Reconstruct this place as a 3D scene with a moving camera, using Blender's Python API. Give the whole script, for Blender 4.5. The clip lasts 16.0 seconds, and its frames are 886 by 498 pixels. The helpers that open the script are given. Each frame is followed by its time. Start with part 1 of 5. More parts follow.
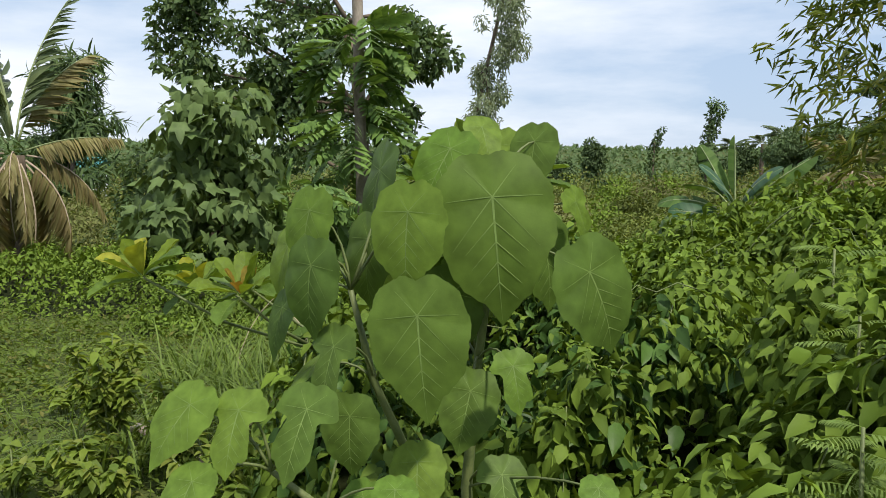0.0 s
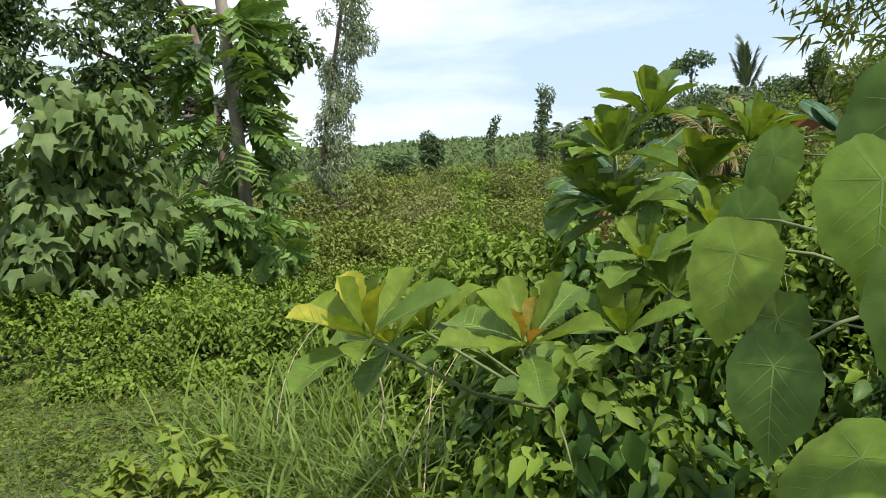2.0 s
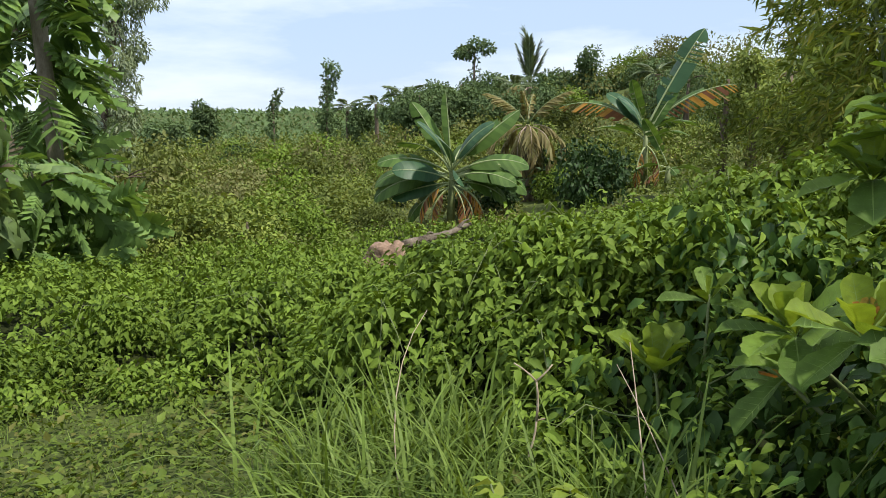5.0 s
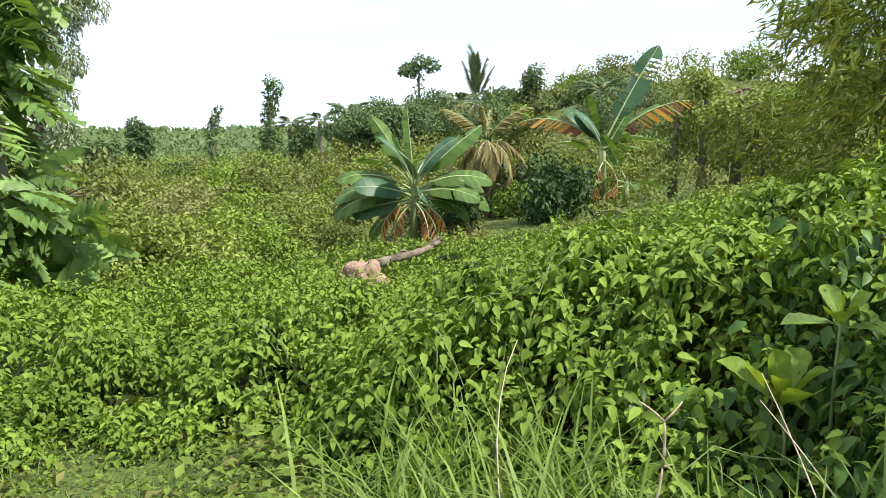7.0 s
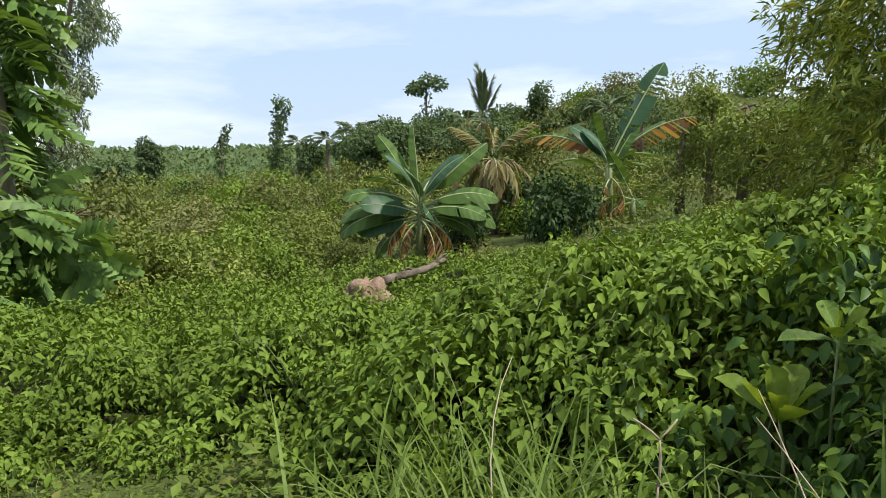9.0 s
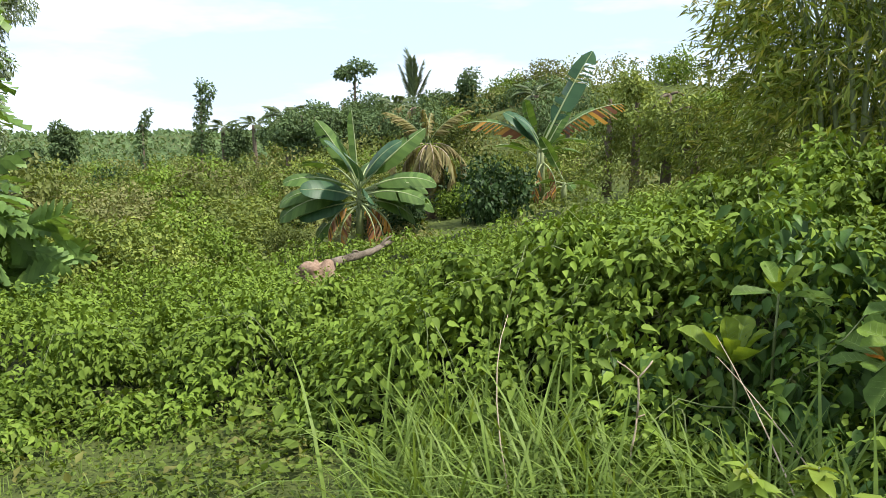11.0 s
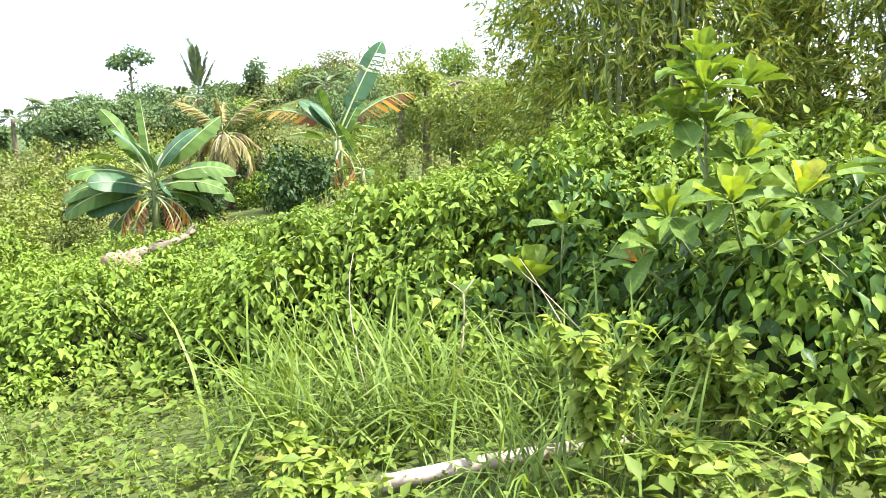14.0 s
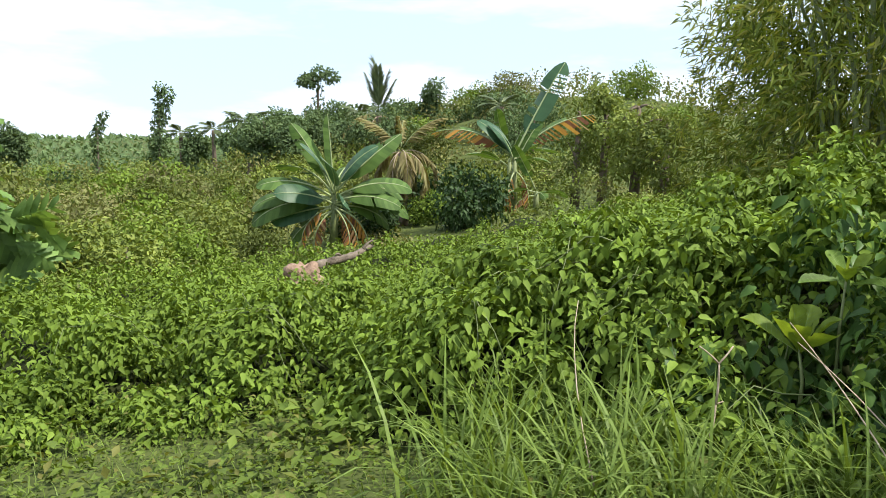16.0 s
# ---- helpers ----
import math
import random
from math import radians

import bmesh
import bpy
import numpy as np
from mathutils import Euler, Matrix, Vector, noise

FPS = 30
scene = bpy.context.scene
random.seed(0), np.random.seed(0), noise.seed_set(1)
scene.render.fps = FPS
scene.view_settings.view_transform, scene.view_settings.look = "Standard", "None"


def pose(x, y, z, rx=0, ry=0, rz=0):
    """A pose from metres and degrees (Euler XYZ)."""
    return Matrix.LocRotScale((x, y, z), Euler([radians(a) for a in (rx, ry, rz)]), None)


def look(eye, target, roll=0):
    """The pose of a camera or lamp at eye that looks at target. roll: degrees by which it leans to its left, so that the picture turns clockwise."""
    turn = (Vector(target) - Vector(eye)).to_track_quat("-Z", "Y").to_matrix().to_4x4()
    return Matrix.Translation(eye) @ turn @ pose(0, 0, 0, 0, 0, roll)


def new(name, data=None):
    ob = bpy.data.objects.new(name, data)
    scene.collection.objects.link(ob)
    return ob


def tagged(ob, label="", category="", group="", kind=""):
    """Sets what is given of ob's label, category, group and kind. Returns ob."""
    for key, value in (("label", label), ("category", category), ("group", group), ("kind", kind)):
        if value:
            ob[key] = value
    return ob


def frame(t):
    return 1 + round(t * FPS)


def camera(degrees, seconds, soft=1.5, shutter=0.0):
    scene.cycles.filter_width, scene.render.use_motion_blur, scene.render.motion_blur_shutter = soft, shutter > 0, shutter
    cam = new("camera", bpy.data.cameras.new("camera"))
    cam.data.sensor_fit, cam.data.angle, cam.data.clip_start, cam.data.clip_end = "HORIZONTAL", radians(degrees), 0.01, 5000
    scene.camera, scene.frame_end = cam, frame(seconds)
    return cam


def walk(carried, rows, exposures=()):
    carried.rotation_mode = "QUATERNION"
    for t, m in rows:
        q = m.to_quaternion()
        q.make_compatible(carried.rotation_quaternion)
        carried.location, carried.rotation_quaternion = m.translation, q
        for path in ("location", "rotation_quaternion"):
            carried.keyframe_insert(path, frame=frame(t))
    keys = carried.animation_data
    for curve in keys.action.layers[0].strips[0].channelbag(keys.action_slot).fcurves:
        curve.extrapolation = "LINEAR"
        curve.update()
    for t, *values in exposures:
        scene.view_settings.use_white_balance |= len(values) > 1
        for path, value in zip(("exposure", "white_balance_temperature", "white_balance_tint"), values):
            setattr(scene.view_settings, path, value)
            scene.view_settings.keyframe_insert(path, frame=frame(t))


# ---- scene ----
cam = camera(61.6, 16.0, soft=0.8)
PATH = [
    (0, (-0.086, -0.098, 1.624), (-0.072, 1.888, 1.386), 0.7),
    (0.5, (-0.456, 0.197, 1.581), (-0.402, 2.183, 1.352), 1.3),
    (1, (-0.822, 0.547, 1.588), (-0.738, 2.532, 1.36), 0.2),
    (1.3, (-1.023, 0.655, 1.584), (-0.645, 2.609, 1.388), -1.6),
    (1.5, (-1.161, 0.719, 1.583), (-0.719, 2.653, 1.327), -1.1),
    (2, (-1.409, 1.139, 1.555), (-0.967, 3.073, 1.303), -3.9),
    (2.5, (-1.654, 1.382, 1.551), (-1.266, 3.322, 1.256), -0.8),
    (3, (-1.978, 1.518, 1.565), (-1.399, 3.408, 1.259), 0.5),
    (3.5, (-2.115, 1.755, 1.538), (-1.344, 3.584, 1.296), 0.2),
    (4, (-2.302, 2.038, 1.543), (-1.441, 3.831, 1.334), 2.6),
    (4.5, (-2.603, 2.182, 1.551), (-1.62, 3.902, 1.283), 0.6),
    (4.7, (-2.694, 2.245, 1.564), (-1.709, 3.954, 1.232), -0.2),
    (6.8, (-3.087, 3.087, 1.509), (-1.936, 4.695, 1.21), -1.3),
    (7, (-3.078, 3.098, 1.506), (-1.931, 4.71, 1.214), -0.9),
    (7.5, (-3.063, 3.08, 1.546), (-1.935, 4.72, 1.351), -1.3),
    (8, (-3.049, 3.073, 1.55), (-1.947, 4.73, 1.351), -1.8),
    (8.5, (-3.055, 3.074, 1.518), (-1.972, 4.744, 1.329), -1.2),
    (9, (-3.028, 3.068, 1.501), (-1.895, 4.698, 1.256), -1.2),
    (9.5, (-3.066, 3.062, 1.52), (-1.827, 4.609, 1.25), 0.4),
    (10, (-3.188, 3.038, 1.507), (-1.917, 4.561, 1.25), -1.2),
    (10.2, (-3.232, 3.013, 1.508), (-1.952, 4.523, 1.226), -1.3),
    (12.3, (-4.022, 2.729, 1.401), (-2.716, 4.217, 1.118), -0.3),
    (12.5, (-4.035, 2.657, 1.377), (-2.714, 4.125, 1.065), 0.5),
    (13, (-4.095, 2.493, 1.36), (-2.603, 3.777, 1.002), -0.2),
    (13.5, (-4.108, 2.505, 1.367), (-2.457, 3.58, 1.024), 0.4),
    (14, (-4.199, 2.67, 1.358), (-2.559, 3.768, 1.035), -2.1),
    (14.5, (-4.221, 2.834, 1.367), (-2.752, 4.144, 1.013), -2.4),
    (15, (-4.045, 2.978, 1.355), (-2.657, 4.391, 1.073), -4.0),
    (15.5, (-3.872, 3.126, 1.354), (-2.489, 4.549, 1.099), -2.5),
    (16, (-3.87, 3.348, 1.362), (-2.496, 4.779, 1.104), 0.0),
]
EXPOSURES = [(0, -0.05), (0.7, 0.18), (1.5, 0.28), (2.5, 0.30), (3.5, 0.42), (4.0, 0.10), (4.7, 0.12), (6.8, 0.90), (7.0, 0.90), (7.5, 0.38),
             (9.0, 0.19), (9.5, 0.30), (10.2, 0.38), (12.3, 1.10), (13.0, 1.32), (13.5, 1.80), (14.0, 1.90), (14.5, 1.65), (15.0, 1.30), (15.5, 0.75), (16.0, 0.66)]
walk(cam, [(t, look(eye, target, roll)) for t, eye, target, roll in PATH], EXPOSURES)

# ---- world and sun ----
SUN_UP, SUN_TURN = 56.0, 152.0
world = bpy.data.worlds.new("sky")
scene.world = world
world.use_nodes = True
wn, wl = world.node_tree.nodes, world.node_tree.links
wn.clear()
w_out = wn.new("ShaderNodeOutputWorld")
w_back = wn.new("ShaderNodeBackground")
w_sky = wn.new("ShaderNodeTexSky")
w_sky.sky_type, w_sky.sun_disc = "NISHITA", False
w_sky.sun_elevation, w_sky.sun_rotation = radians(SUN_UP), radians(SUN_TURN)
w_sky.air_density, w_sky.dust_density, w_sky.ozone_density = 1.2, 0.4, 2.5
w_coord = wn.new("ShaderNodeTexCoord")
w_map = wn.new("ShaderNodeMapping")
w_map.inputs["Scale"].default_value = (1.0, 1.0, 4.2)
w_map.inputs["Location"].default_value = (0.35, 0.1, 0.4)
w_noise = wn.new("ShaderNodeTexNoise")
w_noise.inputs["Scale"].default_value, w_noise.inputs["Detail"].default_value = 1.8, 7.0
w_noise.inputs["Roughness"].default_value = 0.55
w_ramp = wn.new("ShaderNodeValToRGB")
w_ramp.color_ramp.elements[0].position, w_ramp.color_ramp.elements[1].position = 0.37, 0.63
w_ramp.color_ramp.elements[0].color = (0.25, 0.25, 0.25, 1)
w_mix = wn.new("ShaderNodeMixRGB")
w_mix.inputs["Color2"].default_value = (15.8, 16.6, 17.8, 1)
wl.new(w_coord.outputs["Generated"], w_map.inputs["Vector"])
wl.new(w_map.outputs["Vector"], w_noise.inputs["Vector"])
wl.new(w_noise.outputs["Fac"], w_ramp.inputs["Fac"])
wl.new(w_ramp.outputs["Color"], w_mix.inputs["Fac"])
w_haze = wn.new("ShaderNodeMixRGB")
w_haze.inputs["Fac"].default_value, w_haze.inputs["Color2"].default_value = 0.65, (6.4, 10.0, 15.6, 1)
wl.new(w_sky.outputs["Color"], w_haze.inputs["Color1"])
wl.new(w_haze.outputs["Color"], w_mix.inputs["Color1"])
wl.new(w_mix.outputs["Color"], w_back.inputs["Color"])
w_back.inputs["Strength"].default_value = 0.066
wl.new(w_back.outputs["Background"], w_out.inputs["Surface"])

sun = new("sun", bpy.data.lights.new("sun", "SUN"))
sun.data.energy, sun.data.angle, sun.data.color = 4.9, radians(3), (1.0, 0.94, 0.83)
sun.rotation_euler = Euler((radians(90 - SUN_UP), 0, radians(180 - SUN_TURN)))


# ---- materials ----
def leaf_material(name, colours, rough=0.5, through_light=0.3, scale=14.0, patch=(0.72, 1.25), relief=0.006, by_object=0.0, second=None):
    """Leaf tissue: a spread of colours from leaf to leaf, blotches, fine relief and light through the blade."""
    mat = bpy.data.materials.new(name)
    mat.use_nodes = True
    n, l = mat.node_tree.nodes, mat.node_tree.links
    n.clear()
    out, bsdf = n.new("ShaderNodeOutputMaterial"), n.new("ShaderNodeBsdfPrincipled")
    geo, ramp = n.new("ShaderNodeNewGeometry"), n.new("ShaderNodeValToRGB")
    info, add, frac = n.new("ShaderNodeObjectInfo"), n.new("ShaderNodeMath"), n.new("ShaderNodeMath")
    add.operation, frac.operation = "ADD", "FRACT"
    l.new(geo.outputs["Random Per Island"], add.inputs[0])
    l.new(info.outputs["Random"], add.inputs[1])
    l.new(add.outputs[0], frac.inputs[0])
    l.new(frac.outputs[0], ramp.inputs["Fac"])
    while len(ramp.color_ramp.elements) < len(colours):
        ramp.color_ramp.elements.new(0.5)
    for k, (element, colour) in enumerate(zip(ramp.color_ramp.elements, colours)):
        element.position = k / (len(colours) - 1)
        element.color = (*colour, 1)
    coord, noise_big, noise_fine = n.new("ShaderNodeTexCoord"), n.new("ShaderNodeTexNoise"), n.new("ShaderNodeTexNoise")
    noise_big.inputs["Scale"].default_value, noise_big.inputs["Detail"].default_value = scale * 0.4, 4
    noise_fine.inputs["Scale"].default_value, noise_fine.inputs["Detail"].default_value = scale * 6, 3
    l.new(coord.outputs["Object"], noise_big.inputs["Vector"])
    l.new(coord.outputs["Object"], noise_fine.inputs["Vector"])
    span, hsv = n.new("ShaderNodeMapRange"), n.new("ShaderNodeHueSaturation")
    span.inputs["From Min"].default_value, span.inputs["From Max"].default_value = 0.3, 0.7
    span.inputs["To Min"].default_value, span.inputs["To Max"].default_value = patch
    hsv.inputs["Saturation"].default_value = 0.97
    l.new(noise_big.outputs["Fac"], span.inputs["Value"])
    own, shade = n.new("ShaderNodeMapRange"), n.new("ShaderNodeMath")
    own.inputs["To Min"].default_value, own.inputs["To Max"].default_value = 1 - by_object, 1 + by_object
    l.new(info.outputs["Random"], own.inputs["Value"])
    shade.operation = "MULTIPLY"
    l.new(span.outputs["Result"], shade.inputs[0])
    l.new(own.outputs["Result"], shade.inputs[1])
    l.new(shade.outputs[0], hsv.inputs["Value"])
    if second is None:
        l.new(ramp.outputs["Color"], hsv.inputs["Color"])
    else:
        wide, edge, tint = n.new("ShaderNodeTexNoise"), n.new("ShaderNodeMapRange"), n.new("ShaderNodeMixRGB")
        wide.inputs["Scale"].default_value, wide.inputs["Detail"].default_value = second[1], 3
        edge.inputs["From Min"].default_value, edge.inputs["From Max"].default_value = 0.42, 0.62
        tint.inputs["Color2"].default_value = (*second[0], 1)
        l.new(coord.outputs["Object"], wide.inputs["Vector"])
        l.new(wide.outputs["Fac"], edge.inputs["Value"])
        l.new(edge.outputs["Result"], tint.inputs["Fac"])
        l.new(ramp.outputs["Color"], tint.inputs["Color1"])
        l.new(tint.outputs["Color"], hsv.inputs["Color"])
    bump = n.new("ShaderNodeBump")
    bump.inputs["Strength"].default_value, bump.inputs["Distance"].default_value = 0.25, relief
    l.new(noise_fine.outputs["Fac"], bump.inputs["Height"])
    l.new(bump.outputs["Normal"], bsdf.inputs["Normal"])
    l.new(hsv.outputs["Color"], bsdf.inputs["Base Color"])
    bsdf.inputs["Roughness"].default_value = rough
    bsdf.inputs["Specular IOR Level"].default_value = 0.14
    trans, mix, warm = n.new("ShaderNodeBsdfTranslucent"), n.new("ShaderNodeMixShader"), n.new("ShaderNodeMixRGB")
    warm.blend_type, warm.inputs["Fac"].default_value = "MULTIPLY", 1.0
    warm.inputs["Color2"].default_value = (1.35, 1.25, 0.5, 1)
    l.new(hsv.outputs["Color"], warm.inputs["Color1"])
    l.new(warm.outputs["Color"], trans.inputs["Color"])
    mix.inputs["Fac"].default_value = through_light
    l.new(bsdf.outputs["BSDF"], mix.inputs[1])
    l.new(trans.outputs["BSDF"], mix.inputs[2])
    l.new(mix.outputs["Shader"], out.inputs["Surface"])
    return mat


def rough_material(name, low, high, scale=8.0, rough=0.85, bump_depth=0.02, stretch=(1, 1, 1)):
    """Bark, soil, stone, wall and pipe: two scales of mottling with relief."""
    mat = bpy.data.materials.new(name)
    mat.use_nodes = True
    n, l = mat.node_tree.nodes, mat.node_tree.links
    bsdf = n["Principled BSDF"]
    coord, mapping = n.new("ShaderNodeTexCoord"), n.new("ShaderNodeMapping")
    mapping.inputs["Scale"].default_value = stretch
    big, fine, ramp, mixer = n.new("ShaderNodeTexNoise"), n.new("ShaderNodeTexNoise"), n.new("ShaderNodeValToRGB"), n.new("ShaderNodeMath")
    big.inputs["Scale"].default_value, big.inputs["Detail"].default_value = scale, 6
    fine.inputs["Scale"].default_value, fine.inputs["Detail"].default_value = scale * 9, 4
    l.new(coord.outputs["Object"], mapping.inputs["Vector"])
    l.new(mapping.outputs["Vector"], big.inputs["Vector"])
    l.new(mapping.outputs["Vector"], fine.inputs["Vector"])
    mixer.operation = "MULTIPLY_ADD"
    mixer.inputs[1].default_value = 0.4
    l.new(fine.outputs["Fac"], mixer.inputs[0])
    l.new(big.outputs["Fac"], mixer.inputs[2])
    ramp.color_ramp.elements[0].position, ramp.color_ramp.elements[1].position = 0.45, 0.95
    ramp.color_ramp.elements[0].color, ramp.color_ramp.elements[1].color = (*low, 1), (*high, 1)
    l.new(mixer.outputs[0], ramp.inputs["Fac"])
    l.new(ramp.outputs["Color"], bsdf.inputs["Base Color"])
    bump = n.new("ShaderNodeBump")
    bump.inputs["Strength"].default_value, bump.inputs["Distance"].default_value = 0.7, bump_depth
    l.new(mixer.outputs[0], bump.inputs["Height"])
    l.new(bump.outputs["Normal"], bsdf.inputs["Normal"])
    bsdf.inputs["Roughness"].default_value = rough
    bsdf.inputs["Specular IOR Level"].default_value = 0.5 if rough < 0.8 else 0.1
    return mat


M_VINE = leaf_material("vine_leaf", [(0.080, 0.132, 0.013), (0.113, 0.179, 0.019), (0.142, 0.218, 0.023), (0.099, 0.161, 0.017), (0.171, 0.251, 0.032)], 0.6, 0.2, 5)
M_VINE_DARK = leaf_material("undergrowth_leaf", [(0.018, 0.04, 0.012), (0.028, 0.058, 0.016), (0.038, 0.075, 0.02), (0.022, 0.048, 0.014)], 0.5, 0.15)
# Glossy deep green leaf, darkened further to stand for shade.
M_VINE_DEEP_SHADED = leaf_material("deep_shaded_leaf", [(0.031, 0.068, 0.015), (0.055, 0.115, 0.022), (0.082, 0.153, 0.029), (0.044, 0.093, 0.020)], 0.42, 0.2)
M_LAWN = leaf_material("lawn_leaf", [(0.084, 0.126, 0.017), (0.109, 0.164, 0.024), (0.134, 0.189, 0.029), (0.092, 0.143, 0.021), (0.160, 0.160, 0.042)], 0.55, 0.3)
M_GRASS = leaf_material("grass_blade", [(0.083, 0.132, 0.020), (0.123, 0.189, 0.032), (0.174, 0.248, 0.054), (0.099, 0.157, 0.025)], 0.45, 0.35)
M_BIG = leaf_material("big_leaf_green", [(0.075, 0.132, 0.024), (0.097, 0.158, 0.024), (0.066, 0.114, 0.023)], 0.5, 0.25, 9, (0.72, 1.25), 0.0015)
M_BIG_LIGHT = leaf_material("big_leaf_light", [(0.109, 0.197, 0.025), (0.143, 0.218, 0.029), (0.097, 0.181, 0.025)], 0.5, 0.33, 9, (0.72, 1.25), 0.0015)
M_VEIN = leaf_material("leaf_vein", [(0.16, 0.24, 0.06), (0.18, 0.265, 0.07)], 0.5, 0.2)
M_WHORL = leaf_material("whorl_green", [(0.063, 0.117, 0.023), (0.104, 0.171, 0.025), (0.131, 0.211, 0.027), (0.081, 0.144, 0.025)], 0.48, 0.3, 9)
M_WHORL_LIGHT = leaf_material("whorl_light", [(0.144, 0.216, 0.023), (0.180, 0.252, 0.027), (0.126, 0.194, 0.025)], 0.48, 0.4, 9)
M_WHORL_YELLOW = leaf_material("whorl_yellow", [(0.28, 0.31, 0.03), (0.34, 0.34, 0.03), (0.25, 0.30, 0.03)], 0.48, 0.4, 9)
M_WHORL_RED = leaf_material("whorl_red", [(0.27, 0.18, 0.03), (0.30, 0.12, 0.03), (0.26, 0.22, 0.03)], 0.48, 0.4, 9)
M_YELLOWGREEN = leaf_material("yellow_green_leaf", [(0.141, 0.207, 0.025), (0.180, 0.242, 0.031), (0.114, 0.180, 0.025), (0.220, 0.255, 0.044)], 0.5, 0.35)
M_FEATHER = leaf_material("feathery_leaf", [(0.13, 0.20, 0.045), (0.16, 0.24, 0.055), (0.18, 0.26, 0.06)], 0.55, 0.3)
M_LOBED = leaf_material("lobed_leaf", [(0.083, 0.130, 0.042), (0.109, 0.167, 0.050), (0.134, 0.195, 0.063), (0.071, 0.113, 0.036)], 0.5, 0.25)
M_TREE = leaf_material("tree_leaf", [(0.045, 0.08, 0.03), (0.075, 0.12, 0.038), (0.10, 0.155, 0.052), (0.055, 0.095, 0.034)], 0.5, 0.25)
M_TREE_GREY = leaf_material("slim_tree_leaf", [(0.13, 0.17, 0.10), (0.19, 0.24, 0.14), (0.25, 0.30, 0.18)], 0.5, 0.25)
M_CLIMBER = leaf_material("climber_leaf", [(0.088, 0.156, 0.044), (0.125, 0.213, 0.053), (0.163, 0.263, 0.062)], 0.4, 0.25)
M_BAMBOO = leaf_material("bamboo_leaf", [(0.079, 0.119, 0.022), (0.158, 0.218, 0.034), (0.277, 0.336, 0.054), (0.070, 0.104, 0.020), (0.356, 0.356, 0.079)], 0.45, 0.3)
M_FIELD = leaf_material("field_leaf", [(0.101, 0.147, 0.028), (0.120, 0.166, 0.033), (0.138, 0.184, 0.039)], 0.6, 0.25, 1.4, (0.7, 1.25), second=((0.17, 0.17, 0.062), 0.16))
M_BUSH = leaf_material("bush_leaf", [(0.092, 0.129, 0.026), (0.133, 0.175, 0.033), (0.175, 0.207, 0.041)], 0.6, 0.22, 3, (0.7, 1.25), 0.006, 0.45)
M_FIELD_BROWN = leaf_material("dry_bush_leaf", [(0.14, 0.155, 0.05), (0.16, 0.165, 0.06), (0.135, 0.16, 0.048), (0.175, 0.165, 0.07)], 0.65, 0.2, 2, (0.75, 1.2), 0.006, 0.25)
M_FAR = leaf_material("far_tree_leaf", [(0.07, 0.115, 0.045), (0.09, 0.14, 0.055), (0.11, 0.165, 0.065)], 0.7, 0.2, 0.5)
M_BANANA = leaf_material("banana_leaf", [(0.054, 0.104, 0.025), (0.077, 0.140, 0.031), (0.099, 0.171, 0.041)], 0.62, 0.3, 3)
# Banana leaf with shade put into its colour, for leaves turned from light.
M_BANANA_SHADED = leaf_material("banana_leaf_shaded", [(0.03, 0.075, 0.035), (0.045, 0.10, 0.045)], 0.4, 0.15, 3)
M_BANANA_DRY = leaf_material("banana_leaf_dry", [(0.42, 0.20, 0.04), (0.50, 0.26, 0.04), (0.17, 0.07, 0.04), (0.26, 0.11, 0.06), (0.42, 0.30, 0.14)], 0.6, 0.3, 3)
M_PALM = leaf_material("palm_leaflet", [(0.08, 0.11, 0.055), (0.11, 0.15, 0.07), (0.14, 0.18, 0.08)], 0.45, 0.2, 3)
M_PALM_DRY = leaf_material("palm_leaflet_dry", [(0.221, 0.205, 0.082), (0.279, 0.254, 0.107), (0.197, 0.156, 0.066), (0.246, 0.246, 0.082)], 0.6, 0.25, 3)
M_STEM = rough_material("green_stem", (0.07, 0.10, 0.03), (0.17, 0.20, 0.07), 12, 0.6, 0.003)
M_PALE_STEM = rough_material("pale_stalk", (0.20, 0.26, 0.10), (0.32, 0.36, 0.18), 12, 0.55, 0.003)
M_BARK = rough_material("bark", (0.07, 0.055, 0.04), (0.20, 0.16, 0.12), 6, 0.9, 0.03, (1, 1, 0.3))
M_DEADWOOD = rough_material("dead_wood", (0.035, 0.028, 0.02), (0.26, 0.215, 0.17), 4, 0.9, 0.04, (1, 1, 1))
M_PALE_BARK = rough_material("pale_bark", (0.17, 0.14, 0.11), (0.36, 0.31, 0.26), 5, 0.85, 0.02, (1, 1, 0.4))
M_DRY = rough_material("dry_twig", (0.26, 0.20, 0.14), (0.46, 0.38, 0.29), 20, 0.85, 0.003)
M_PIPE = rough_material("weathered_pipe", (0.20, 0.155, 0.12), (0.44, 0.36, 0.30), 7, 0.55, 0.003)
M_ROCK = rough_material("pinkish_rock", (0.13, 0.085, 0.06), (0.36, 0.255, 0.19), 3, 0.9, 0.05)
# Near-black, to stand for the shade seen through gaps in the vines.
M_GAP_SHADE = rough_material("gap_shade", (0.008, 0.012, 0.004), (0.03, 0.038, 0.012), 2.5, 0.95, 0.05)
M_SOIL = rough_material("leafy_soil", (0.04, 0.055, 0.016), (0.085, 0.105, 0.03), 1.2, 0.95, 0.05)
M_WALL = rough_material("painted_wall", (0.55, 0.58, 0.60), (0.75, 0.77, 0.78), 1.0, 0.8, 0.003)
M_TEAL = rough_material("teal_roof_sheet", (0.03, 0.16, 0.15), (0.06, 0.26, 0.24), 1.0, 0.5, 0.01)
